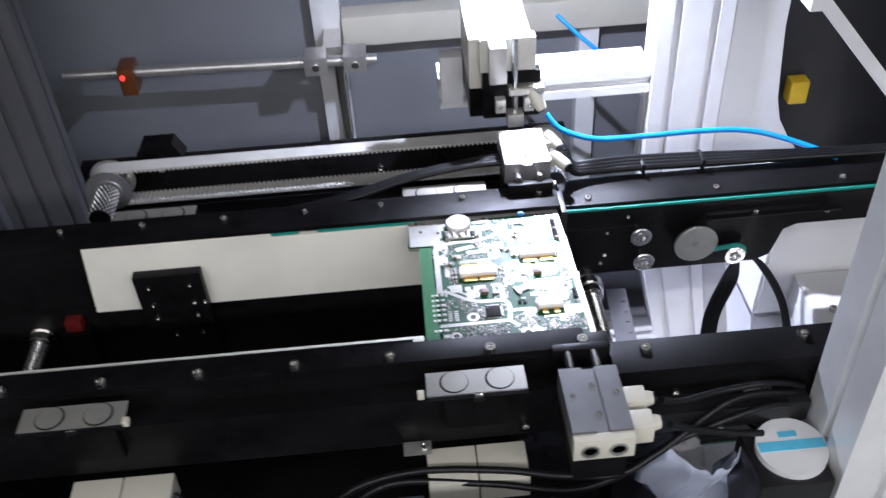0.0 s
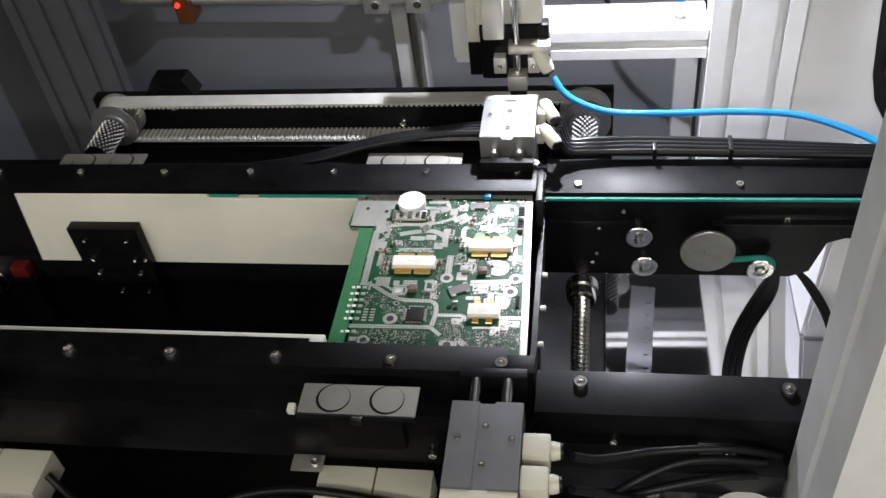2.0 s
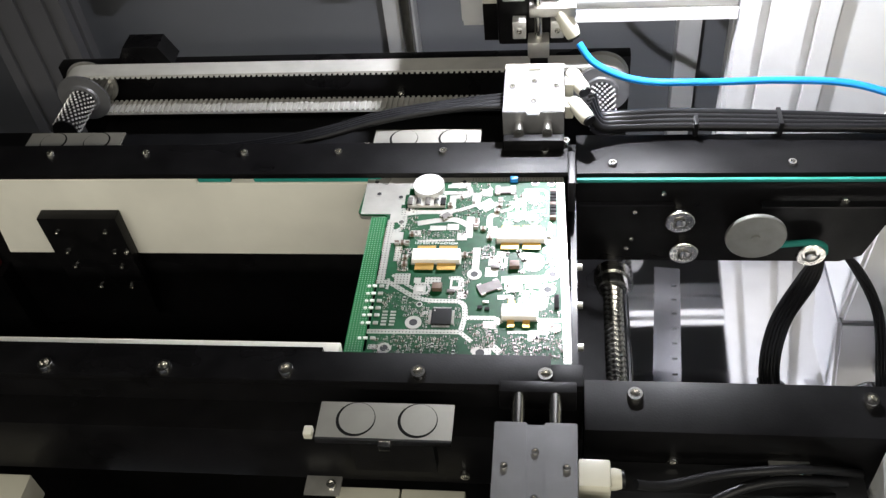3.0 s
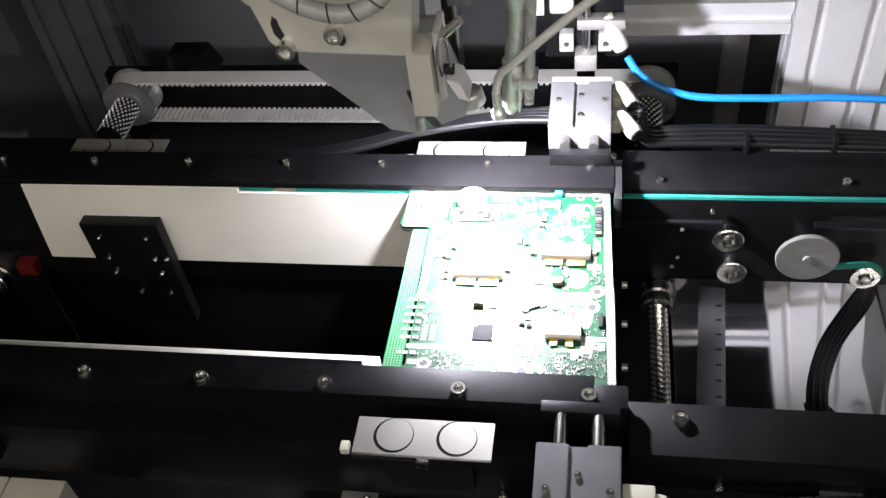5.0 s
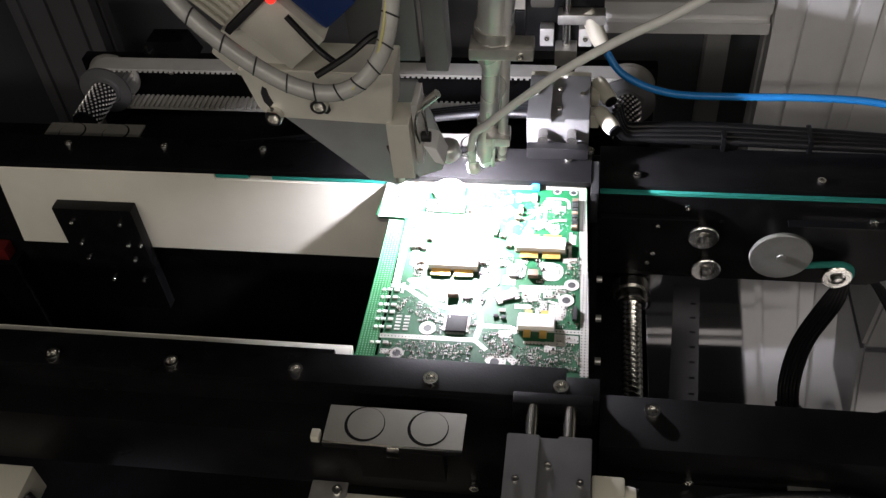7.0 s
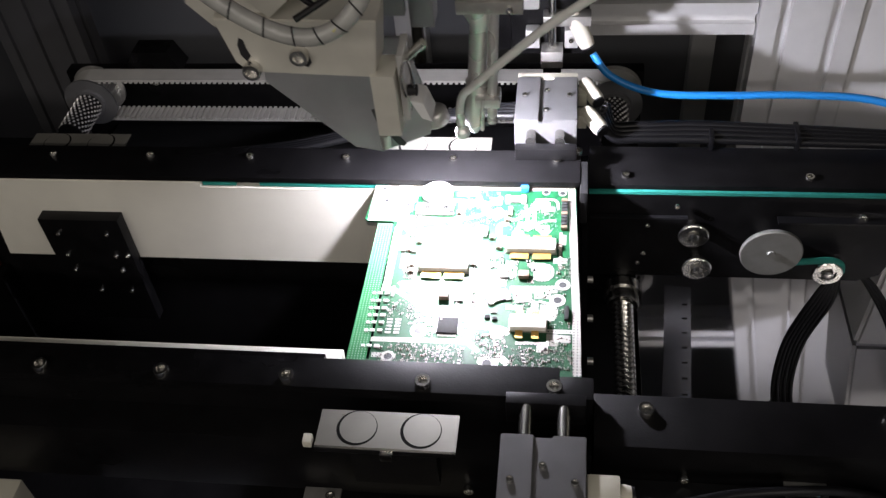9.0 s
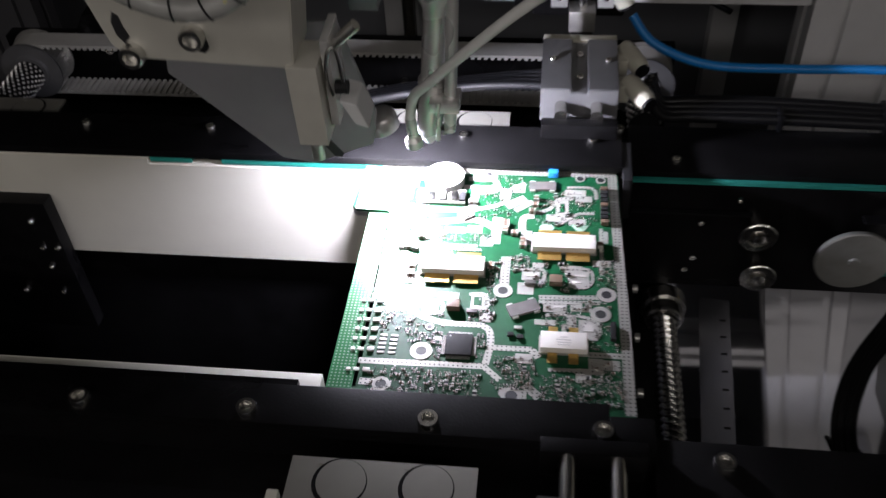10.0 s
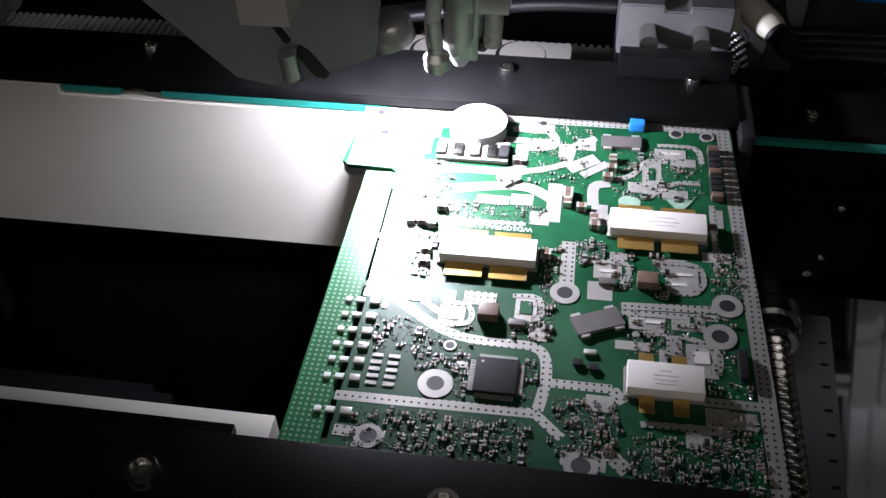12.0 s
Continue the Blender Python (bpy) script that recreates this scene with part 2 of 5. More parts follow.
SCREW = screw_mesh(0.0042, 0.0045)
SCREW_S = screw_mesh(0.0028, 0.003)
SCREW_XS = screw_mesh(0.0018, 0.002)
UP, FRONT, RIGHT = (0, 0, 0), (math.pi / 2, 0, 0), (0, math.pi / 2, 0)

# ---- room and machine frame ----
bm = B(); box(bm, -3, 3, -3, 2.2, -0.05, 0); solid("floor", bm, FLOOR, "grey epoxy workshop floor under the machine", "floor", "structure")
bm = B(); box(bm, -3, 3, -3, 2.2, CEILING_Z, CEILING_Z + 0.05); solid("ceiling", bm, ROOM, "plain white workshop ceiling", "ceiling", "structure")
for name, b in (("wall_north", (-3, 3, 2.2, 2.3)), ("wall_south", (-3, 3, -3.1, -3)), ("wall_west", (-3.1, -3, -3, 2.2)), ("wall_east", (3, 3.1, -3, 2.2))):
    bm = B(); box(bm, *b, 0, CEILING_Z); solid(name, bm, ROOM, "plain off-white workshop wall", "wall", "structure")
# fixtures added to go with the assumed room light
for x, y in LAMP_SPOTS:
    lamp = thing("ceiling_lamp", (x, y, CEILING_Z - 0.04), "assumed white fluorescent tube lamp under the ceiling, out of view", "lamp", "ceiling lamps")
    bm = B(); box(bm, x - 0.62, x + 0.62, y - 0.08, y + 0.08, CEILING_Z - 0.05, CEILING_Z, 0.004); part("housing", bm, WHITE_PAINT, lamp)
    for d in (-0.04, 0.04):
        bm = B(); cyl(bm, (x - 0.58, y + d, CEILING_Z - 0.07), (x + 0.58, y + d, CEILING_Z - 0.07), 0.013); part("tube", bm, TUBE_GLOW, lamp)

cab = thing("machine_cabinet", (0, 0.4, 0), "grey and black steel cabinet of a soldering machine", "cabinet")
bm = B(); box(bm, -0.75, 0.9, -0.16, 0.40, 0.04, 0.64, 0.004); part("base_body", bm, CREAM, cab)
bm = B(); box(bm, -0.75, 0.9, 0.4005, 0.80, 0.04, 0.299, 0.004); part("base_body", bm, CREAM, cab)
bm = B(); box(bm, -0.72, 0.105, -0.19, 0.40, 0.665, 0.68, 0.001); part("base_plate", bm, BLACK, cab, "black base plate")
bm = B(); box(bm, 0.1055, 0.60, -0.19, 0.30, 0.690, 0.70, 0.001); part("tray", bm, MIRROR, cab, "polished sheet steel tray")
bm = B(); box(bm, -0.72, 0.9, 0.765, 0.775, 0.3, 1.599); part("back_panel", bm, PANEL, cab, "grey painted back panel")
# roof and hood are added out of view, to shade the back wall
bm = B(); box(bm, -0.74, 0.9, -0.16, 0.78, 1.60, 1.615); part("roof", bm, PANEL, cab)
bm = B(); box(bm, -0.74, 0.9, -0.16, -0.148, 1.36, 1.599); part("hood", bm, PANEL, cab)
bm = B(); box(bm, -0.74, -0.725, -0.16, 0.78, 0.3, 1.599); part("side_panel", bm, PANEL, cab)
# front panel added out of view, keeps light off the parts below the rail
bm = B(); box(bm, -0.74, 0.12, -0.275, -0.262, 0.04, 0.925, 0.003); part("front_panel", bm, PANEL, cab)
bm = B(); box(bm, -0.74, 0.12, -0.2615, -0.1605, 0.04, 0.60); part("front_body", bm, PANEL, cab)
for x in (-0.70, -0.5, -0.3, -0.1, 0.1):
    bm = B(); box(bm, x, x + 0.012, -0.15, 0.38, 0.64, 0.665); part("foot", bm, DARK, cab)
for x in (0.15, 0.55):
    bm = B(); box(bm, x, x + 0.02, -0.15, 0.28, 0.64, 0.69); part("foot", bm, DARK, cab)


def profile_post(name, x0, x1, y0, y1, z0, z1, label, grooves=2, material=PROFILE, axis="z"):
    """Slotted aluminium profile: a bar with grooves along its length on the two wide faces and one on the narrow ones."""
    w, d = x1 - x0, y1 - y0
    out = []
    def side(n, length):
        cuts = []
        for k in range(n):
            c = length * (k + 0.5) / n
            cuts += [(c - 0.0042, 0), (c - 0.0042, 0.006), (c + 0.0042, 0.006), (c + 0.0042, 0)]
        return cuts
    for u, v in [(0, 0)] + side(grooves, w): out.append((x0 + u, y0 + v))
    for u, v in [(0, 0)] + side(1, d): out.append((x1 - v, y0 + u))
    for u, v in [(0, 0)] + side(grooves, w): out.append((x1 - u, y1 - v))
    for u, v in [(0, 0)] + side(1, d): out.append((x0 + v, y1 - u))
    bm = B()
    if axis == "z":
        prism(bm, out, z0, z1, "z")
    else:
        prism(bm, [(p[0], p[1]) for p in out], z0, z1, axis)
    return part(name, bm, material, cab, label)


profile_post("corner_post", 0.190, 0.265, 0.300, 0.340, 0.64, 1.599, "slotted aluminium post")
profile_post("corner_post", 0.203, 0.263, -0.172, -0.108, 0.64, 1.599, "slotted aluminium post", 1)
profile_post("corner_post", -0.64, -0.535, 0.560, 0.60, 0.30, 1.599, "darker slotted aluminium post", 3, PROFILE_DARKER)
profile_post("cross_bar", 0.305, 0.352, 0.866, 0.894, -0.03, 0.189, "slotted aluminium cross bar", 1, PROFILE, "x")
bm = B(); cyl(bm, (0.165, 0.322, 0.8941), (0.165, 0.322, 0.8955), 0.006); cyl(bm, (0.165, 0.322, 0.8955), (0.165, 0.322, 0.8985), 0.0035); part("bar_screw", bm, BRUSHED, cab)
bm = B(); box(bm, -0.190, -0.148, 0.735, 0.764, 0.3, 1.599, 0.001); part("rib", bm, PROFILE, cab)
bm = B(); cyl(bm, (-0.158, 0.726, 0.3), (-0.158, 0.726, 0.717), 0.0085); part("rib_rod", bm, STEEL, cab)
bm = B(); box(bm, -0.147, 0.62, 0.725, 0.764, 0.722, 0.768, 0.001); part("rib", bm, CREAM, cab)
bm = B(); box(bm, 0.205, 0.235, 0.735, 0.764, 0.3, 0.721, 0.001); part("rib", bm, WHITE_PAINT, cab)
# white side sheet with a swept foot
edge = [(0.267, 1.599), (0.267, 0.68), (0.40, 0.68), (0.373, 0.762), (0.350, 0.795), (0.337, 0.818), (0.330, 0.845), (0.326, 0.885), (0.322, 0.93), (0.322, 1.599)]
bm = B(); prism(bm, edge, 0.305, 0.312, "y", 0.0008); part("side_sheet", bm, WHITE_PAINT, cab, "white sheet metal flange")

# back rod with a sensor and clamp blocks
rod = thing("sensor_rod", (-0.3, 0.66, 0.70), "steel rod with a red sensor across the back", "rod")
bm = B(); cyl(bm, (-0.534, 0.655, 0.750), (-0.10, 0.655, 0.738), 0.0075); part("rod", bm, BRUSHED, rod)
for x in (-0.185, -0.13):
    bm = B(); box(bm, x - 0.016, x + 0.016, 0.638, 0.676, 0.727, 0.753, 0.002); part("clamp_block", bm, BRUSHED, rod)
    bm = B(); cyl(bm, (x, 0.636, 0.740), (x, 0.640, 0.740), 0.005); part("screw", bm, STEEL, rod)
bm = B(); box(bm, -0.175, -0.150, 0.677, 0.734, 0.732, 0.749); part("bracket", bm, BRUSHED, rod)
bm = B(); box(bm, -0.456, -0.434, 0.636, 0.672, 0.720, 0.762, 0.003); sens = part("sensor", bm, ORANGE, rod, "amber sensor head")
bm = B(); cyl(bm, (-0.449, 0.632, 0.750), (-0.449, 0.6365, 0.750), 0.003); part("led", bm, RED_LED, sens, "lit red light")

# ---- rear belt drive ----
drv = thing("belt_drive", (-0.16, 0.35, 0.66), "black plate with a white toothed belt between two pulleys", "belt drive")
bm = B(); box(bm, -0.432, 0.112, 0.352, 0.366, 0.66, 0.799, 0.001); part("plate", bm, BLACK, drv)
bm = B(); box(bm, -0.40, 0.05, 0.300, 0.352, 0.712, 0.737, 0.001); part("rail", bm, BLACK_SATIN, drv)
bm = B(); prism(bm, [(-0.372, 0.799), (-0.316, 0.799), (-0.326, 0.819), (-0.360, 0.819)], 0.353, 0.375, "y"); part("bracket", bm, BLACK, drv)
PX0, PX1, PZ, PR = -0.395, 0.085, 0.790, 0.0205
for x in (PX0, PX1):
    bm = B()
    n = 26
    prism(bm, [(x + (PR if i % 2 else PR - 0.0018) * math.cos(math.pi * i / n), PZ + (PR if i % 2 else PR - 0.0018) * math.sin(math.pi * i / n)) for i in range(2 * n)], 0.3165, 0.338, "y")
    pul = part("pulley", bm, BRUSHED, drv, "toothed steel pulley")
    bm = B(); lathe(bm, (x, 0.352, PZ), (0, -1, 0), [(0, 0.010), (0.013, 0.010), (0.013, 0.0245), (0.0142, 0.0245)], 36); part("flange", bm, BRUSHED, pul)
    bm = B(); lathe(bm, (x, 0.3164, PZ), (0, -1, 0), [(0, 0.0245), (0.002, 0.0245), (0.002, 0.015), (0.004, 0.014)], 36); part("flange", bm, ALU_GREY, pul)
    bm = B()
    cyl(bm, (x, 0.3120, PZ), (x, 0.2660, PZ), 0.0112, seg=28)
    drum = part("knurled_drum", bm, RUBBER, pul, "dark drum with steel studs")
    bm = B()
    for k in range(12):
        for i in range(16):
            t = 2 * math.pi * (i + 0.5 * (k % 2)) / 16
            c, s, y = math.cos(t), math.sin(t), 0.3095 - 0.0037 * k
            d = Vector((c, 0, s))
            cyl(bm, Vector((x, y, PZ)) + d * 0.0110, Vector((x, y, PZ)) + d * 0.0122, 0.0013, 0.0008, seg=6)
    ob = part("studs", bm, NICKEL, pul); ob.name = "stud_pattern"
for z, d in ((PZ + PR, 1), (PZ - PR, -1)):
    bm = B(); box(bm, PX0, PX1, 0.318, 0.336, z + 0.0003 * d, z + 0.0022 * d); run = part("belt_run", bm, BELT_WHITE, drv, "white toothed belt")
    bm = B()
    for k in range(95):
        x = PX0 + 0.0025 + k * 0.005
        box(bm, x, x + 0.0026, 0.318, 0.336, z - 0.0016 * d, z + 0.0002 * d)
    part("belt_teeth", bm, BELT_WHITE, run)
for x, s in ((PX0, -1), (PX1, 1)):
    arc = [(x + s * (PR + r) * math.cos(a), PZ + (PR + r) * math.sin(a)) for r, sweep in ((0.0003, 1), (0.0022, -1)) for a in [sweep * math.radians(-90 + 15 * i) for i in range(13)]]
    bm = B(); prism(bm, arc, 0.318, 0.336, "y"); part("belt_turn", bm, BELT_WHITE, drv)
for x, z in ((-0.343, 0.790), (-0.10, 0.766), (0.04, 0.781)):
    shared("screw", SCREW, drv, (x, 0.352, z), FRONT)


# ---- conveyor rails ----
def holed_plate(parent, x0, x1, y0, y1, z, tab=-1):
    """Stainless clip plate with two round lids in it."""
    bm = B()
    w = x1 - x0
    box(bm, x0, x1, y0, y1, z, z + 0.0012)
    p = part("clip_plate", bm, SHEET, parent, "stainless plate with two round openings")
    s = 0.1005 if y0 < 0 else 0.1121
    bm = B(); box(bm, x0 + 0.012, x1 - 0.012, min(-s, y0 + 0.010) if y0 < 0 else s, -s if y0 < 0 else y1 - 0.004, 0.862, z - 0.0002); part("clip_holder", bm, BLACK, p, "black holder")
    bm = B(); box(bm, x0, x1, y0 - 0.0012, y0, z - 0.0025, z + 0.0012); part("lip", bm, STEEL, p)
    for k in (0.28, 0.74):
        cx, cy, r = x0 + w * k, (y0 + y1) / 2 + 0.0004, (y1 - y0) * 0.485
        bm = B()
        out = [(cx + r * math.cos(a * 0.2094), cy + r * math.sin(a * 0.2094)) for a in range(30)]
        # black disc on the uncut plate, stands for shade in the gap
        prism(bm, out, z + 0.0011, z + 0.00128, "z"); part("gap_ring", bm, BLACK, p, "black disc in place of the shaded gap round the lid")
        bm = B(); prism(bm, [(cx + (x - cx) * 0.90 - 0.0005 * tab, cy + (y - cy) * 0.91 + 0.0005) for x, y in out], z + 0.0011, z + 0.00136, "z"); part("lid", bm, SHEET, p)
        bm = B(); box(bm, cx + 0.0011 * tab - r * 0.75, cx + 0.0011 * tab - r * 0.55, cy + r * 0.7, cy + r * 0.98, z + 0.0011, z + 0.0015); part("hinge", bm, SHEET, p)
    bm = B(); box(bm, x0 + w * 0.47, x0 + w * 0.56, y0 - 0.004, y0 - 0.0012, z - 0.004, z + 0.001, 0.0006); part("catch", bm, STEEL, p)
    tx = x0 - 0.004 if tab < 0 else x1 + 0.001
    bm = B(); box(bm, tx - 0.0022, tx + 0.0022, y0 + 0.0005, y0 + 0.006, z - 0.0025, z + 0.002, 0.0008); part("stub", bm, IVORY, p, "ivory plastic stub")
    return p


front = thing("conveyor_rail", (-0.1, -0.082, 0.68), "black front conveyor rail with steel socket screws", "conveyor rail", "conveyor rails")
bm = B(); box(bm, -0.62, 0.062, -0.100, -0.0665, 0.838, 0.8855, 0.0006); part("beam", bm, BLACK, front)
bm = B(); box(bm, -0.62, 0.0455, -0.0825, -0.0635, 0.902, 0.9068, 0.0005); part("clamp_strip", bm, BLACK, front, "black clamping strip over the board's edge")
bm = B(); box(bm, -0.62, -0.0755, -0.0634, -0.0608, 0.9032, 0.9066); part("clamp_edge", bm, BLACK, front)
bm = B(); box(bm, 0.0455, 0.062, -0.0825, -0.0690, 0.902, 0.9068, 0.0005); part("clamp_strip_end", bm, BLACK, front)
bm = B(); box(bm, -0.62, 0.062, -0.0820, -0.0725, 0.8857, 0.9018); part("web", bm, BLACK, front)
bm = B(); box(bm, 0.0625, 0.52, -0.1005, -0.0700, 0.845, 0.8955, 0.0006); part("beam", bm, BLACK, front)
bm = B(); box(bm, -0.62, -0.0675, -0.0660, -0.0545, 0.893, 0.9030, 0.0005); part("guide_strip", bm, POM, front, "thin white plastic guide strip")
for x in (-0.45, 0.09, 0.35):
    bm = B(); box(bm, x - 0.02, x + 0.02, -0.0995, -0.0675, 0.68, 0.8375); part("stand", bm, BLACK, front)
for i, x in enumerate((-0.429, -0.362, -0.293, -0.226, -0.159, -0.092, -0.022, 0.043)):
    shared("screw", SCREW, front, (x, -0.0775, 0.9060))
for x in (0.088, 0.202, 0.315):
    shared("screw", SCREW, front, (x, -0.0800, 0.8945))
holed_plate(front, -0.0690, -0.0015, -0.1178, -0.0972, 0.9085)
holed_plate(front, -0.340, -0.270, -0.1178, -0.0972, 0.9085, 1)

back = thing("conveyor_rail", (-0.1, 0.1, 0.68), "black rear conveyor rail with teal belt and rollers", "conveyor rail", "conveyor rails")
face = [(-0.62, 0.816), (0.236, 0.816), (0.249, 0.822), (0.257, 0.850), (0.268, 0.855), (0.52, 0.855), (0.52, 0.8875), (-0.62, 0.8875)]
bm = B(); prism(bm, face, 0.0885, 0.112, "y"); part("beam", bm, BLACK, back)
bm = B(); box(bm, -0.62, 0.0545, 0.0785, 0.1085, 0.9018, 0.9060, 0.0005); part("clamp_strip", bm, BLACK, back)
bm = B(); box(bm, -0.62, 0.0545, 0.0890, 0.1085, 0.8877, 0.9016); part("web", bm, BLACK, back)
bm = B(); box(bm, 0.060, 0.52, 0.0920, 0.1300, 0.8877, 0.8930, 0.0005); part("top_strip", bm, BLACK, back)
bm = B(); box(bm, -0.62, 0.52, 0.1122, 0.1280, 0.84, 0.8870, 0.001); part("rear_beam", bm, BLACK, back)
for x in (-0.45, -0.15, 0.03, 0.42):
    bm = B(); box(bm, x - 0.02, x + 0.02, 0.0885, 0.1115, 0.68 if x < 0.1 else 0.70, 0.816 if x < 0.2 else 0.855); part("stand", bm, BLACK, back)
for x in (-0.43, -0.362, -0.294, -0.226, -0.158, -0.094, -0.025, 0.040):
    shared("screw", SCREW_S, back, (x, 0.0985, 0.9052))
for x in (0.083, 0.194, 0.305):
    shared("screw", SCREW_S, back, (x, 0.1005, 0.8922))
holed_plate(back, -0.075, -0.003, 0.1125, 0.1325, 0.8960)
holed_plate(back, -0.325, -0.255, 0.1125, 0.1325, 0.8960, 1)
# belts and rollers on the inner face
bm = B(); box(bm, 0.0605, 0.52, 0.0884, 0.0908, 0.8884, 0.8905); part("belt", bm, TEAL, back, "teal flat conveyor belt")
bm = B(); box(bm, -0.148, -0.064, 0.0790, 0.0836, 0.8985, 0.9012); part("belt", bm, TEAL, back, "teal flat conveyor belt")
bm = B(); box(bm, -0.186, -0.164, 0.0790, 0.0836, 0.8985, 0.9012); part("belt", bm, TEAL, back, "teal flat conveyor belt")


def roller(x, z, r, y0=0.0885, depth=0.012, disc=False):
    bm = B()
    if disc:
        lathe(bm, (x, y0, z), (0, -1, 0), [(0, r * 0.30), (depth - 0.0032, r * 0.30), (depth - 0.0032, r * 0.98), (depth - 0.0026, r), (depth - 0.0005, r), (depth, r * 0.97), (depth, r * 0.15), (depth + 0.0012, r * 0.13), (depth + 0.0012, r * 0.05)], 48)
    else:
        lathe(bm, (x, y0, z), (0, -1, 0), [(0, r * 0.45), (depth - 0.002, r * 0.45), (depth - 0.002, r * 1.12), (depth - 0.0006, r * 1.12), (depth, r * 1.04), (depth, r * 0.66), (depth - 0.0014, r * 0.64), (depth - 0.0014, r * 0.44), (depth + 0.0012, r * 0.42), (depth + 0.0014, r * 0.36), (depth + 0.0014, r * 0.05)], 28)
    return part("drive_pulley" if disc else "roller", bm, DISC_STEEL if disc else STEEL, back, "round steel drive pulley" if disc else "")


roller(0.174, 0.8545, 0.0190, depth=0.016, disc=True)
for x, z in ((0.126, 0.864), (0.131, 0.835), (0.2125, 0.8335)):
    roller(x, z, 0.0085)
for x, z in ((-0.142, 0.8930), (-0.164, 0.8930)):
    roller(x, z, 0.0062, 0.0885, 0.0035)
bm = B(); tube(bm, [(0.172, 0.0795, 0.8370), (0.188, 0.0795, 0.8405), (0.202, 0.0795, 0.8425), (0.2125, 0.0795, 0.8435), (0.2195, 0.0795, 0.8405), (0.2215, 0.0795, 0.8335)], 0.0022, 8, 6); part("belt_loop", bm, TEAL, back)
bm = B(); box(bm, 0.062, 0.122, 0.083, 0.0858, 0.8725, 0.8738); part("belt_run", bm, RUBBER, back)
bm = B(); box(bm, 0.176, 0.30, 0.080, 0.0858, 0.8735, 0.8748); part("belt_run", bm, RUBBER, back)
for x, z, s in ((0.098, 0.866, SCREW_XS), (0.097, 0.841, SCREW_XS), (0.094, 0.832, SCREW_XS), (0.115, 0.882, SCREW_XS), (0.226, 0.876, SCREW_S), (0.29, 0.872, SCREW_S), (0.34, 0.872, SCREW_S)):
    shared("screw", s, back, (x, 0.086, z), FRONT)

# white guard board and its black bracket
guard = thing("guard_board", (-0.2, 0.081, 0.80), "long white plastic guard board under the rear rail", "guard board")
bm = B(); prism(bm, [(-0.3490, 0.8300), (-0.064, 0.8300), (-0.064, 0.8975), (-0.187, 0.8975), (-0.187, 0.9012), (-0.3425, 0.9012)], 0.0785, 0.0838, "y", 0.0006); part("board", bm, POM, guard)
bm = B(); box(bm, -0.62, -0.064, 0.0840, 0.0884, 0.70, 0.8295); part("skirt", bm, BLACK, guard, "black skirt below the board")
bm = B(); box(bm, -0.3065, -0.2495, 0.0690, 0.0783, 0.774, 0.8740, 0.0008); brk = part("bracket", bm, BLACK, guard, "black bracket plate with small screws")
for x, z in ((-0.2955, 0.862), (-0.2605, 0.862), (-0.2955, 0.842), (-0.2605, 0.842), (-0.2520, 0.842), (-0.2955, 0.827), (-0.2605, 0.827), (-0.2835, 0.806), (-0.2605, 0.806)):
    shared("screw", SCREW_XS, brk, (x, 0.0690, z), FRONT)
bm = B(); box(bm, -0.37, -0.18, 0.030, 0.0688, 0.715, 0.730, 0.001); part("slide", bm, RUBBER, guard)
for x in (-0.345, -0.325, -0.25, -0.225, -0.20):
    shared("screw", SCREW_XS, guard, (x, 0.045, 0.730))
bm = B(); box(bm, -0.34, -0.20, 0.035, 0.085, 0.68, 0.714); part("foot", bm, RUBBER, guard)
bm = B(); box(bm, -0.378, -0.363, 0.072, 0.083, 0.815, 0.827, 0.002); solid("terminal_block", bm, RED_PLASTIC, "dark red plastic terminal block by the guard board", "terminal")
bm = B(); box(bm, -0.382, -0.358, 0.069, 0.0835, 0.68, 0.8145); solid("terminal_stand", bm, BLACK, "black stand below the red terminal block", "stand")


# ---- lead screws between the rails ----
def lead_screw(x, z, y0, y1, r, label):
    t = thing("lead_screw", (x, y0, z), label, "lead screw", "lead screws")
    bm = B()
    seg, pitch, turns = 14, 0.0042, int((y1 - y0) / 0.0042)
    rings = []
    for k in range(turns * 6 + 1):
        y = y0 + k * pitch / 6
        rings.append([bm.verts.new((x + (r + 0.0010 * math.sin(2 * math.pi * (k / 6 - i / seg))) * math.cos(2 * math.pi * i / seg), y, z + (r + 0.0010 * math.sin(2 * math.pi * (k / 6 - i / seg))) * math.sin(2 * math.pi * i / seg))) for i in range(seg)])
    for a, b in zip(rings, rings[1:]):
        for i in range(seg):
            j = (i + 1) % seg
            bm.faces.new((a[i], a[j], b[j], b[i])).smooth = True
    part("thread", bm, STEEL, t)
    bm = B(); lathe(bm, (x, 0.0884, z), (0, -1, 0), [(0, 0.0125), (0.008, 0.0125), (0.008, 0.0108), (0.0155, 0.0108), (0.0170, 0.0098), (0.0170, 0.0072), (0.012, 0.0070)], 28); part("nut", bm, STEEL, t, "round steel nut")
    return t


lead_screw(0.0860, 0.803, -0.066, 0.074, 0.0060, "bright steel lead screw between the two rails")
lead_screw(-0.405, 0.803, -0.066, 0.074, 0.0066, "steel lead screw between the two rails")
for y, z in ((-0.028, 0.868), (0.005, 0.866), (0.034, 0.868)):
    bm = B(); cyl(bm, (0.060, y, z), (0.0635, y, z), 0.0022); part("pin", bm, BRUSHED, back)
bm = B(); box(bm, 0.0565, 0.0600, -0.062, 0.0855, 0.855, 0.878); part("side_rail", bm, BLACK, back, "black cross rail beside the board")


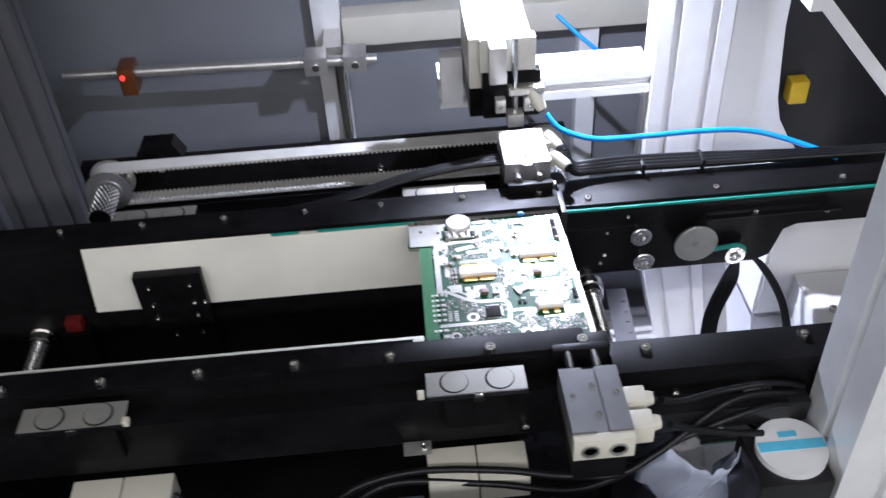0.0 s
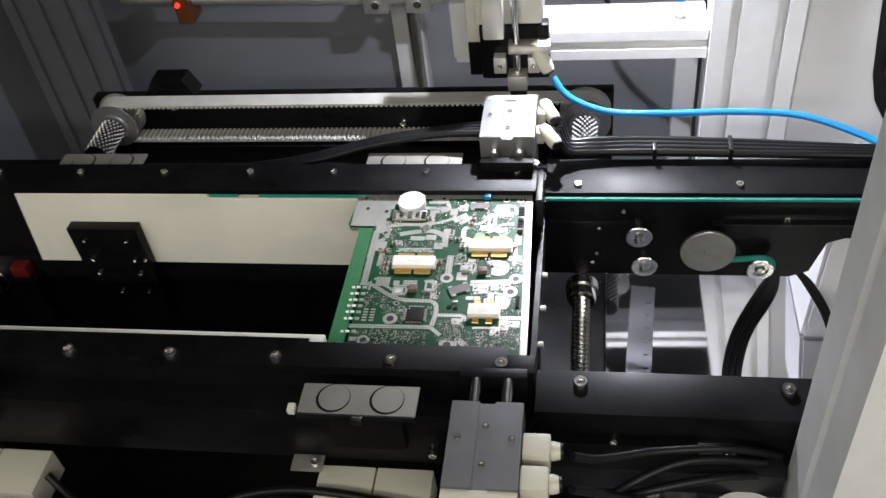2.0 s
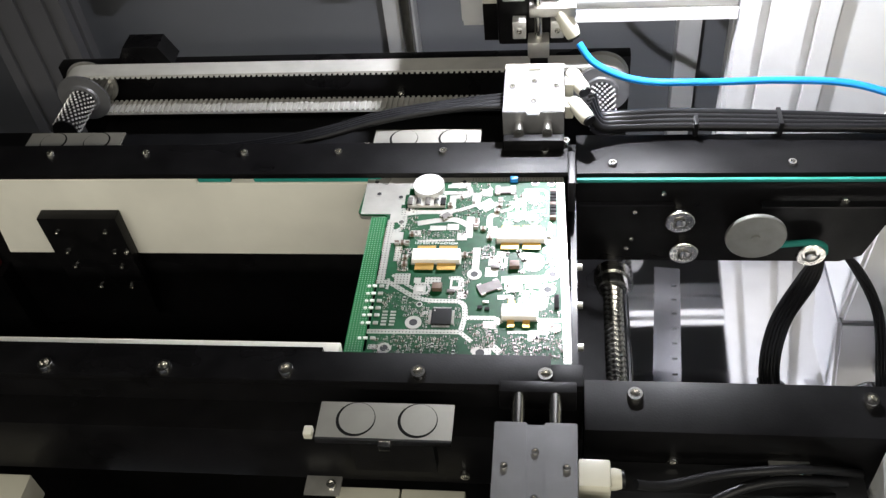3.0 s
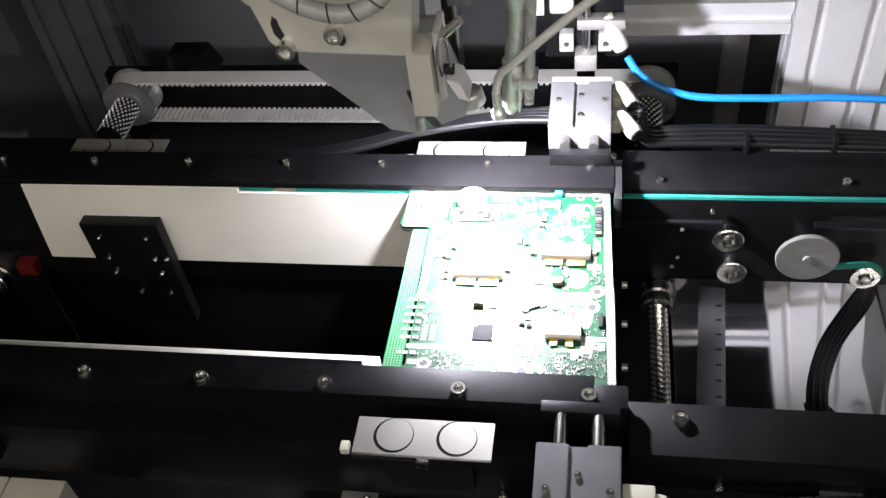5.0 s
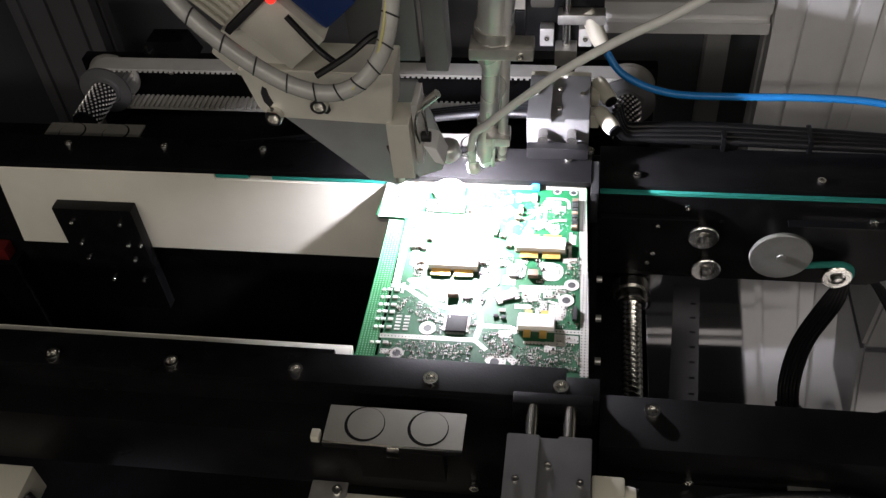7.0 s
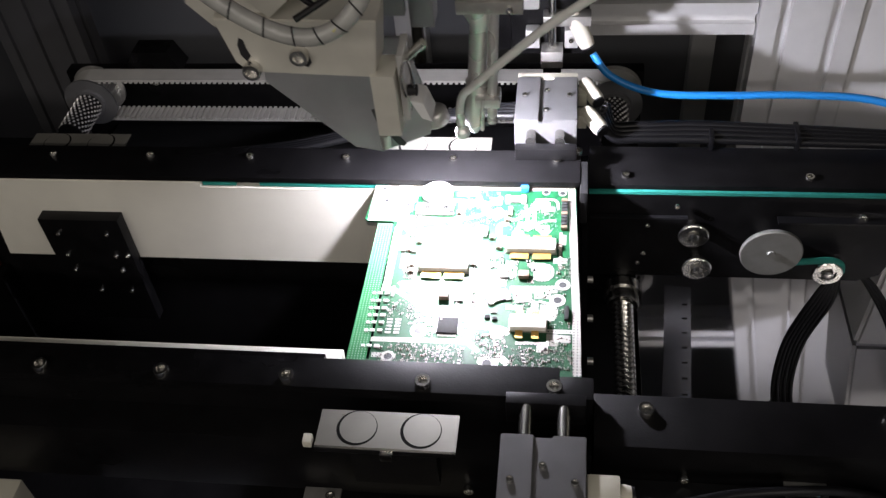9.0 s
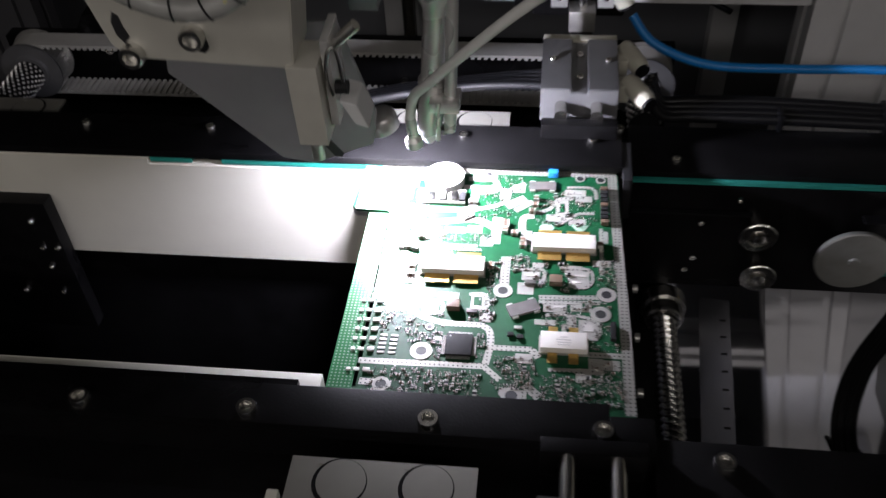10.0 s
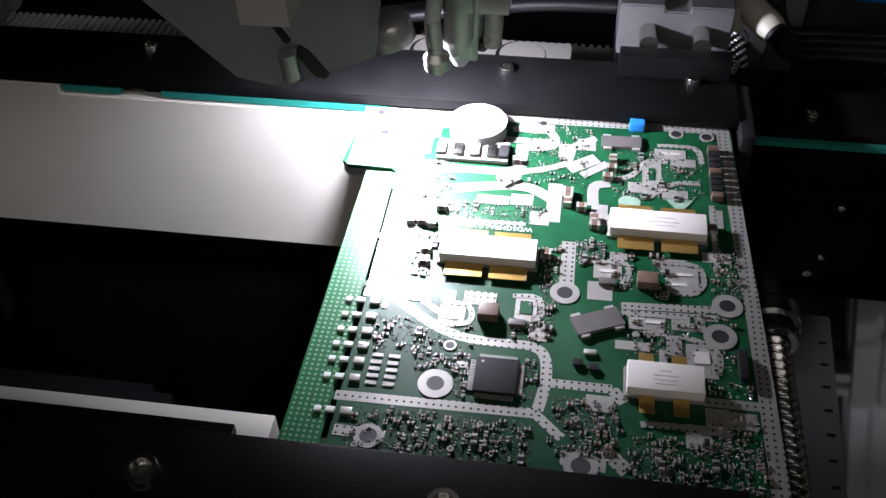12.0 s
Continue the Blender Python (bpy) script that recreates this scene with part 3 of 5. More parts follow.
# ---- pneumatic clamps ----
def clamp(y_back, y_front, z, x, label, group, rods_to, flip):
    t = thing("clamp_cylinder", (x, (y_back + y_front) / 2, z - 0.02), label, "pneumatic cylinder", group)
    g, w, h = 0.0042, 0.0195, 0.020
    out = [(x - w, z - h), (x + w, z - h), (x + w, z), (x + g, z), (x + g, z - 0.0022), (x - g, z - 0.0022), (x - g, z), (x - w, z)]
    bm = B(); prism(bm, out, y_front, y_back, "y", 0.0005); part("body", bm, ALU_GREY, t)
    d = y_back - y_front
    for dx, k in ((-0.014, 0.55), (0.0145, 0.55), (0, 0.28), (0, 0.72)):
        shared("screw", SCREW_XS, t, (x + dx, y_front + d * k, z - (0.0005 if dx else 0.0028)))
    end = y_front if rods_to < y_front else y_back
    for dx in (-0.009, 0.009):
        bm = B(); cyl(bm, (x + dx, end, z - 0.010), (x + dx, rods_to, z - 0.010), 0.0032); part("piston_rod", bm, STEEL, t, "polished piston rod")
    far = y_back if end == y_front else y_front
    s = -1 if far == y_front else 1
    bm = B(); box(bm, x - w, x + w, min(far, far + s * 0.006), max(far, far + s * 0.006), z - h, z - 0.001, 0.0006); part("end_cap", bm, IVORY, t)
    for dx in (-0.009, 0.009):
        bm = B(); lathe(bm, (x + dx, far + s * 0.006, z - 0.011), (0, s, 0), [(0, 0.006), (0.0012, 0.006), (0.0012, 0.0045), (-0.001, 0.0043)], 20); part("port", bm, BRUSHED, t)
    return t


fc = clamp(-0.1115, -0.166, 0.9185, 0.039, "grey aluminium twin-rod cylinder on the front rail", "clamp cylinders", -0.088, 1)
bm = B(); box(bm, 0.022, 0.056, -0.1655, -0.1012, 0.870, 0.8980); part("mount", bm, BLACK, fc, "black mounting plate")
bm = B(); box(bm, 0.020, 0.0585, -0.090, -0.0832, 0.896, 0.912, 0.0008); part("pusher", bm, BLACK, fc)
bk = clamp(0.160, 0.113, 0.9265, 0.0325, "grey aluminium twin-rod cylinder on the rear rail", "clamp cylinders", 0.104, -1)
bm = B(); box(bm, 0.014, 0.051, 0.1285, 0.159, 0.840, 0.9062); part("mount", bm, BLACK, bk, "black mounting plate")
bm = B(); box(bm, 0.014, 0.052, 0.0985, 0.1050, 0.9064, 0.9150, 0.0008); part("pusher", bm, BLACK, bk)
bm = B(); box(bm, 0.0545, 0.0592, 0.070, 0.100, 0.880, 0.9050, 0.0008); part("stop", bm, BLACK_SATIN, bk)
for x, y in ((0.045, 0.1015), (0.053, 0.106)):
    shared("screw", SCREW_S, bk, (x, y, 0.9065))


def fitting(parent, p, d, r=0.0052, length=0.019):
    """Ivory push-in air fitting, pointing along d."""
    d = Vector(d).normalized()
    bm = B(); lathe(bm, p, d, [(0, r * 0.75), (length * 0.2, r), (length * 0.85, r), (length, r * 0.85), (length, r * 0.6)], 18)
    f = part("air_fitting", bm, IVORY, parent, "ivory push-in air fitting")
    bm = B(); lathe(bm, Vector(p) + d * length, d, [(0, r * 0.8), (0.0015, r * 0.8)], 16); part("collar", bm, RUBBER, f)


for y in (-0.135, -0.155):
    fitting(fc, (0.0595, y, 0.9075), (1, 0.05, 0))
    bm = B(); box(bm, 0.0587, 0.0735, y - 0.0072, y + 0.0072, 0.897, 0.9145, 0.0015); part("elbow", bm, IVORY, fc)
fitting(bk, (0.0560, 0.1620, 0.9215), (0.008, -0.014, -0.004))
bm = B(); box(bm, 0.0523, 0.0580, 0.148, 0.158, 0.911, 0.921, 0.001); part("elbow", bm, IVORY, bk)
fitting(bk, (0.0570, 0.1330, 0.9195), (0.011, -0.016, -0.004))
bm = B(); box(bm, 0.0523, 0.0580, 0.126, 0.136, 0.910, 0.920, 0.001); part("elbow", bm, IVORY, bk)


# ---- air lines and cables ----
def line(name, pts, r, material, label, group="", n=8, up=0.0):
    bm = B(); tube(bm, [(x, y, z + up) for x, y, z in pts], r, 10, n)
    return solid(name, bm, material, label, "cable" if material is RUBBER else "air tube", group=group)


line("air_tube", [(0.062, 0.198, 0.910), (0.075, 0.190, 0.897), (0.105, 0.182, 0.889), (0.15, 0.178, 0.890), (0.20, 0.176, 0.892), (0.245, 0.170, 0.892), (0.285, 0.150, 0.888), (0.31, 0.125, 0.8865)], 0.0026, BLUE_TUBE, "bright blue air tube to the lift cylinder", up=0.009)
for k in range(4):
    d = 0.0045 * k
    line("air_line", [(0.066 + d * 0.3, 0.128 + d, 0.912), (0.075, 0.125 + d * 0.7, 0.898 + d * 0.2), (0.092, 0.128 + d * 0.5, 0.8950 + d * 0.4), (0.13, 0.130 + d * 0.7, 0.8935 + d * 0.3), (0.20, 0.129 + d * 0.7, 0.8925 + d * 0.2), (0.30, 0.126 + d * 0.6, 0.8925), (0.46, 0.122 + d * 0.6, 0.891)], 0.0030, RUBBER, "black air line along the rear rail", "air lines", up=0.006)
for k in range(4):
    d = 0.004 * k
    line("air_line", [(0.016, 0.150 - d, 0.905), (-0.02, 0.152 - d, 0.899 + d * 0.3), (-0.07, 0.148 - d, 0.893 + d * 0.3), (-0.12, 0.138 - d * 0.6, 0.885), (-0.17, 0.134 - d * 0.5, 0.878), (-0.26, 0.134, 0.868), (-0.4, 0.136, 0.86)], 0.0026, RUBBER, "black air line along the rear rail", "air lines", up=0.006)
for x in (0.137, 0.19):
    bm = B(); box(bm, x - 0.0015, x + 0.0015, 0.126, 0.143, 0.8935, 0.9045, 0.0007); solid("cable_tie", bm, RUBBER, "black cable tie round the air lines", "cable tie", group="cable ties")
# cable loop standing on the tray
for k in range(6):
    r = 0.0026 * k
    line("cable_loop", [(0.236, 0.118 + r, 0.800), (0.222 + r, 0.112, 0.775), (0.205 + r, 0.098, 0.735), (0.200 + r * 0.9, 0.070, 0.7035 + 0.002 * (k % 2)), (0.208 + r * 0.8, 0.020, 0.7030), (0.236 + r * 0.5, -0.025, 0.703)], 0.0017, RUBBER, "black cable coiled over the steel tray", "coiled cables")
for k in range(3):
    r = 0.0025 * k
    line("cable_loop", [(0.240, 0.118 + r, 0.800), (0.262 - r, 0.114, 0.782), (0.283 - r, 0.100, 0.745), (0.288 - r, 0.070, 0.7035), (0.275 - r, 0.010, 0.703), (0.245, -0.025, 0.7075)], 0.0016, RUBBER, "black cable coiled over the steel tray", "coiled cables")
line("cable", [(0.092, 0.60, 0.79), (0.105, 0.58, 0.75), (0.14, 0.57, 0.715), (0.19, 0.56, 0.69)], 0.003, RUBBER, "black cable hanging at the back", "back cables", up=0.022)
line("air_tube", [(0.14, 0.58, 0.80), (0.17, 0.56, 0.775), (0.205, 0.54, 0.75)], 0.003, BLUE_TUBE, "blue air tube hanging at the back", "back cables", up=0.022)
ruler = thing("steel_ruler", (0.135, 0.12, 0.70), "short steel ruler lying on the polished tray", "ruler")
bm = B(); prism(bm, [(0.118, 0.030), (0.139, 0.028), (0.150, 0.185), (0.129, 0.187)], 0.7003, 0.7013, "z"); part("blade", bm, RULE, ruler)
for k in range(9):
    bm = B(); box(bm, 0.1335 + k * 0.001, 0.1375 + k * 0.001, 0.045 + k * 0.015, 0.0465 + k * 0.015, 0.7013, 0.7015); part("mark", bm, DARK, ruler)
# white box beside the tray
wb = thing("white_cover", (0.33, 0.1, 0.70), "white painted sheet cover beside the tray", "cover")
bm = B(); prism(bm, [(0.268, 0.700), (0.41, 0.700), (0.41, 0.81), (0.345, 0.84), (0.288, 0.84), (0.272, 0.825)], 0.130, 0.22, "y", 0.003); part("shell", bm, WHITE_PAINT, wb)
bm = B(); box(bm, 0.30, 0.42, -0.03, 0.129, 0.7005, 0.755, 0.003); part("shell", bm, WHITE_PAINT, wb)
shared("screw", SCREW, wb, (0.318, 0.075, 0.7545))

# ---- lift cylinder with the blue tube ----
lift = thing("lift_cylinder", (0.03, 0.24, 0.90), "black and silver lift cylinder on the cross bar", "pneumatic cylinder")
bm = B(); box(bm, 0.005, 0.059, 0.212, 0.224, 0.899, 0.947, 0.003); part("plate", bm, BLACK, lift)
bm = B(); box(bm, -0.029, -0.0065, 0.285, 0.304, 0.872, 0.926, 0.002); part("end_block", bm, PROFILE, lift)
bm = B(); box(bm, -0.006, 0.052, 0.2245, 0.304, 0.925, 0.976, 0.002); part("body", bm, ALU, lift, "silver aluminium cylinder body")
bm = B(); box(bm, -0.006, 0.03, 0.2245, 0.304, 0.895, 0.9245, 0.001); part("arm", bm, BLACK, lift)
bm = B(); box(bm, 0.003, 0.054, 0.2125, 0.2243, 0.9475, 0.981, 0.002); part("front_block", bm, ALU, lift)
bm = B(); box(bm, 0.010, 0.026, 0.196, 0.2123, 0.944, 0.981, 0.002); part("front_cap", bm, NICKEL, lift)
bm = B(); cyl(bm, (0.034, 0.205, 0.905), (0.034, 0.205, 0.984), 0.0028); part("rod", bm, STEEL, lift)
bm = B(); box(bm, 0.0265, 0.0415, 0.198, 0.2115, 0.897, 0.910, 0.001); part("clevis", bm, BRUSHED, lift)
bm = B(); box(bm, 0.028, 0.0405, 0.199, 0.2115, 0.876, 0.896, 0.001); part("foot", bm, BLACK, lift)
bm = B(); box(bm, 0.028, 0.060, 0.2005, 0.2115, 0.9285, 0.936, 0.001); part("yoke", bm, BRUSHED, lift)
bm = B(); box(bm, 0.016, 0.0255, 0.203, 0.2115, 0.910, 0.924, 0.0008); nb = part("nut_block", bm, NICKEL, lift)
bm = B(); box(bm, 0.0425, 0.0515, 0.203, 0.2115, 0.910, 0.924, 0.0008); nb2 = part("nut_block", bm, NICKEL, lift)
shared("screw", SCREW_XS, nb2, (0.047, 0.203, 0.917), FRONT)
shared("screw", SCREW_XS, nb, (0.0208, 0.203, 0.917), FRONT)
lift.location.z += 0.010
fitting(lift, (0.047, 0.207, 0.936), (0.45, -0.25, -0.9), 0.0058, 0.026)

# ---- below the front rail ----
def valve(x, label):
    v = thing("guide_cylinder", (x, -0.12, 0.80), label, "pneumatic cylinder", "guide cylinders")
    bm = B(); box(bm, x - 0.036, x - 0.0005, -0.135, -0.1025, 0.812, 0.834, 0.001); part("body", bm, IVORY, v)
    bm = B(); box(bm, x + 0.0005, x + 0.036, -0.135, -0.1025, 0.812, 0.834, 0.001); part("body", bm, IVORY, v)
    for dx in (-0.013, 0.016):
        bm = B(); cyl(bm, (x + dx, -0.124, 0.770), (x + dx, -0.124, 0.812), 0.004); part("guide_rod", bm, STEEL, v)
    bm = B(); box(bm, x - 0.036, x + 0.036, -0.14, -0.1025, 0.755, 0.770, 0.001); part("end_plate", bm, BLACK, v)
    bm = B(); box(bm, x - 0.02, x + 0.02, -0.13, -0.1105, 0.6805, 0.755); part("post", bm, BLACK, v)
    shared("screw", SCREW_XS, v, (x - 0.003, -0.126, 0.834))


valve(-0.037, "ivory guide cylinder with two steel rods")
valve(-0.292, "ivory guide cylinder with two steel rods")
bm = B(); box(bm, -0.236, -0.078, -0.195, -0.104, 0.774, 0.780, 0.001); solid("lower_shelf", bm, PANEL, "dull grey steel shelf under the front rail", "shelf")
bm = B(); box(bm, -0.23, -0.09, -0.160, -0.125, 0.6805, 0.7738); solid("shelf_support", bm, DARK, "black support under the steel shelf", "support")
line("cable", [(-0.255, -0.118, 0.829), (-0.235, -0.128, 0.812), (-0.20, -0.14, 0.795), (-0.165, -0.145, 0.792), (-0.15, -0.135, 0.81), (-0.125, -0.124, 0.825), (-0.08, -0.122, 0.835), (-0.02, -0.130, 0.838), (0.02, -0.142, 0.842), (0.06, -0.15, 0.85), (0.10, -0.138, 0.865), (0.16, -0.125, 0.875), (0.21, -0.105, 0.85)], 0.0026, RUBBER, "black cable below the front rail", "lower cables")
line("cable", [(-0.165, -0.150, 0.785), (-0.14, -0.14, 0.812), (-0.10, -0.127, 0.830), (-0.03, -0.136, 0.832), (0.03, -0.150, 0.836), (0.08, -0.145, 0.858), (0.14, -0.120, 0.880), (0.19, -0.110, 0.870)], 0.0026, RUBBER, "black cable below the front rail", "lower cables")
line("cable", [(-0.065, -0.128, 0.805), (-0.08, -0.135, 0.79), (-0.10, -0.14, 0.77), (-0.13, -0.145, 0.75), (-0.16, -0.15, 0.72)], 0.0028, RUBBER, "black cable below the front rail", "lower cables")
line("cable", [(0.085, -0.135, 0.905), (0.10, -0.13, 0.896), (0.13, -0.118, 0.888), (0.17, -0.112, 0.885), (0.198, -0.105, 0.87)], 0.0024, RUBBER, "black cable below the front rail", "lower cables")
line("cable", [(0.085, -0.155, 0.905), (0.105, -0.145, 0.885), (0.135, -0.14, 0.87), (0.16, -0.135, 0.86)], 0.0024, RUBBER, "black cable below the front rail", "lower cables")
bm = B(); tube(bm, [(-0.172, -0.148, 0.790), (-0.168, -0.147, 0.793), (-0.158, -0.142, 0.797)], 0.0058, 10, 4); solid("cable_wrap", bm, mat("blue_tape", (0.03, 0.03, 0.35), 0.45), "dark blue tape round the cables", "tape")
for x, y, z in ((-0.079, -0.1095, 0.8415), (0.164, -0.109, 0.8720)):
    t = thing("p_clip", (x, y, z), "small steel cable clip on the rail", "clip", "cable clips")
    bm = B(); box(bm, x - 0.010, x + 0.010, y - 0.003, y + 0.0085, z - 0.0008, z + 0.0008, 0.0003); part("plate", bm, BRUSHED, t)
    shared("screw", SCREW_S, t, (x + 0.005, y + 0.0025, z + 0.0008))
for x, z in ((0.107, 0.872), (0.11, 0.853), (0.0, 0.850)):
    shared("screw", SCREW_S, front, (x, -0.1005, z), FRONT)
bm = B(); box(bm, 0.065, 0.20, -0.118, -0.1008, 0.848, 0.868, 0.001); part("cable_channel", bm, BLACK_SATIN, front)
# stepper motor with a paper disc
mot = thing("motor", (0.182, -0.14, 0.80), "black square motor with a white and blue disc", "motor")
bm = B(); box(bm, 0.150, 0.2020, -0.170, -0.1195, 0.70, 0.8465, 0.003); part("housing", bm, BLACK_SATIN, mot)
bm = B(); cyl(bm, (0.180, -0.142, 0.8466), (0.180, -0.142, 0.8520), 0.0245, seg=40); disc = part("disc", bm, WHITE_PAINT, mot, "white disc with a blue band")
bm = B(); box(bm, 0.1568, 0.2032, -0.1455, -0.1375, 0.8520, 0.8524); part("band", bm, BLUE_STICKER, disc)
bm = B(); box(bm, 0.1735, 0.1865, -0.1345, -0.1295, 0.8520, 0.8524); part("mark", bm, BLUE_STICKER, disc)
bm = B(); box(bm, 0.15, 0.202, -0.165, -0.125, 0.6995, 0.7005); part("foot", bm, BLACK, mot)
# crumpled plastic film
bm = B()
rnd = random.Random(4)
nx, ny = 16, 16
gv = [[bm.verts.new((0.088 + 0.060 * i / nx + 0.01 * math.sin(j * 0.9), -0.118 - 0.028 * math.sin(math.pi * i / nx) - rnd.uniform(0, 0.006), 0.703 + 0.135 * j / ny + rnd.uniform(-0.002, 0.002))) for j in range(ny + 1)] for i in range(nx + 1)]
for i in range(nx):
    for j in range(ny):
        bm.faces.new((gv[i][j], gv[i + 1][j], gv[i + 1][j + 1], gv[i][j + 1]))
film_sheet = solid("plastic_bag", bm, BAG, "crumpled clear plastic bag below the front rail", "plastic bag")
md = film_sheet.modifiers.new("thickness", "SOLIDIFY")
md.thickness = 0.0006

# ---- beyond the frame on the far side ----
nb = thing("neighbour_machine", (0.5, 0.3, 0.0), "cream and black machine beside the cabinet", "machine")
bm = B(); box(bm, 0.62, 0.95, 0.30, 0.76, 0.70, 1.599, 0.004); part("dark_panel", bm, DARK, nb)
bm = B(); box(bm, 0.40, 0.72, 0.10, 0.215, 0.868, 0.93, 0.004); part("lower_cover", bm, CREAM, nb)
bm = B(); box(bm, 0.425, 0.64, 0.16, 0.22, 0.9305, 1.25, 0.004); part("upper_cover", bm, CREAM, nb)
bm = B(); box(bm, 0.50, 0.70, 0.17, 0.21, 0.65, 0.867); part("leg", bm, DARK, nb)
for x, z in ((0.432, 0.935), (0.432, 0.97), (0.432, 1.01)):
    shared("screw", SCREW, nb, (x, 0.16, z), FRONT)
bm = B(); box(bm, 0.350, 0.371, 0.322, 0.3395, 0.824, 0.852, 0.003); part("knob", bm, YELLOW, nb)
bm = B(); box(bm, 0.33, 0.62, 0.340, 0.36, 0.66, 1.2); part("dark_panel", bm, DARK, nb)
bm = B(); prism(bm, [(0.285, 1.02), (0.300, 1.02), (0.405, 0.900), (0.405, 0.882)], 0.19, 0.205, "y", 0.001); solid("diagonal_strut", bm, PROFILE, "grey diagonal strut beside the rear post", "strut")
bm = B(); box(bm, 0.2865, 0.304, 0.1895, 0.300, 1.005, 1.06, 0.001); solid("strut_bracket", bm, PROFILE, "grey bracket that holds the diagonal strut", "bracket")

# ---- circuit board ----
Z = 0.900
pcb = thing("circuit_board", (0, 0, Z - 0.005), "green radio amplifier circuit board with white transistors", "circuit board")
pcb.location = (0, 0.002, Z - 0.0045)
MM = 0.001
body = [(-72, 72), (-70, 78.5), (-66, 80.5), (46, 80.5), (51, 79.5), (52.3, 76), (56, -66), (55, -70), (-54, -70), (-54, 33), (-55.5, 35), (-55.5, 43), (-57, 44.5), (-72, 45), (-74, 47)]
bm = B(); prism(bm, [(x * MM, y * MM) for x, y in body], Z - 0.0046, Z - 0.0014, "z", 0.0003); part("heat_spreader", bm, BRUSHED, pcb, "tinned metal base under the board")
bm = B(); prism(bm, [(x * MM, y * MM) for x, y in body], Z - 0.0014, Z, "z"); part("laminate", bm, PCB, pcb)
bm = B(); prism(bm, [(-66.0 * MM, -0.0625), (-55.6 * MM, -0.0625), (-55.6 * MM, 0.0425), (-65.2 * MM, 0.0425)], Z - 0.0014, Z, "z"); strip = part("break_strip", bm, STRIP, pcb, "green perforated edge strip")
for y in (-62, -48, -8, 12):
    bm = B(); box(bm, -0.0556, -0.0540, y * MM, (y + 2.2) * MM, Z - 0.0013, Z - 0.0001); part("bridge", bm, PCB, strip)


def ribbon(bm, w, pts, z0, z1):
    """A flat track of width w along a line, ends square, corners mitred."""
    P = [Vector((p[0] * MM, p[1] * MM)) for p in pts]
    left, right = [], []
    for i, p in enumerate(P):
        d = (P[min(i + 1, len(P) - 1)] - P[max(i - 1, 0)]).normalized()
        n = Vector((-d.y, d.x)) * w * MM / 2
        left.append(p + n); right.append(p - n)
    rows = [[bm.verts.new((v.x, v.y, z)) for v, z in ((l, z0), (l, z1), (r, z1), (r, z0))] for l, r in zip(left, right)]
    for a, b in zip(rows, rows[1:]):
        for i in range(4):
            bm.faces.new((a[i], a[(i + 1) % 4], b[(i + 1) % 4], b[i]))
    bm.faces.new(rows[0]); bm.faces.new(rows[-1])


LAYER = [0]


def trace(w, pts, material=None):
    LAYER[0] += 1
    bm = B(); ribbon(bm, w, [tuple(p) for p in smooth_path([(x, y, 0) for x, y in pts], 4)] if len(pts) > 2 else pts, Z - 0.0003, Z + 0.00004 + 0.0000025 * LAYER[0])
    part("track", bm, material or TIN_DOTS, pcb)


def pad(x, y, w, h, turn=0, material=None, rise=0.0):
    LAYER[0] += 1
    bm = B()
    c, s = math.cos(math.radians(turn)), math.sin(math.radians(turn))
    a, b = w / 2, h / 2
    prism(bm, [((x + c * u - s * v) * MM, (y + s * u + c * v) * MM) for u, v in ((-a, -b), (a, -b), (a, b), (-a, b))], Z - 0.0003, Z + 0.00004 + rise + 0.0000025 * LAYER[0], "z")
    part("pad", bm, material or TIN, pcb)


trace(4.4, [(49.5, 79), (51.5, 24), (53.2, -22), (54.2, -66)])
trace(6.0, [(-70, 77.2), (-3.0, 77.2), (49, 77.6)])
trace(3.0, [(-55, -10.2), (-47.5, -10.8), (-39, -16.4), (-31.5, -21.2), (-23, -23.8), (-13, -24.2), (-6.0, -24.6), (-2.6, -28), (-2.0, -36), (-3.4, -45)])
trace(3.0, [(-55, -46.6), (-4, -46)])
trace(2.6, [(-4, -46), (3, -52.5)])
trace(2.8, [(-2, -36), (15, -36)])
trace(4.5, [(-52.4, 40), (-52.4, -9)])
trace(2.6, [(17, -6.8), (45, -5.2)])
trace(4.2, [(1.5, 17), (1.6, -2)])
trace(2.8, [(38, -37), (52, -37)])
trace(3.2, [(15, -36), (18, -40)])
trace(3.2, [(-53, -57), (-40, -57.5)])
trace(4.0, [(13, -54), (19, -60)])
trace(4.0, [(3, -58), (14, -59)])
trace(2.6, [(-17, 47), (-2, 53), (1, 63), (8, 68)], TIN)
trace(4.0, [(-36, 37), (-22, 40), (-12, 40), (-3, 34)], TIN)
trace(3.0, [(4, 48), (12, 55)], TIN)
trace(4.5, [(-4, 43), (-4, 25)], TIN)
trace(3.5, [(8, 34), (8, 43), (13, 45)], TIN)
trace(2.0, [(-46, -5), (-38, -11.5), (-30, -17)])
trace(2.2, [(-48, 44), (-30, 47), (-20, 48), (-14, 52)], TIN)
trace(7.0, [(-70, 66), (-44, 66)], TIN)
pad(-60, 61.6, 24.6, 33)
pad(-32, 77, 52, 6)
pad(-46, 72, 8, 8)
pad(-14, 64, 16, 3)
pad(-12, 71, 12, 5)
pad(-30, 47, 30, 3.4)
pad(-49, 44, 9, 12)
pad(-16, 53, 4, 12)
trace(6.0, [(-72, 50), (-50, 51)], TIN)
trace(9.0, [(-71, 58), (-46, 58)], TIN)
trace(3.0, [(-47, 50), (-44, 40), (-46, 32), (-51, 30)])
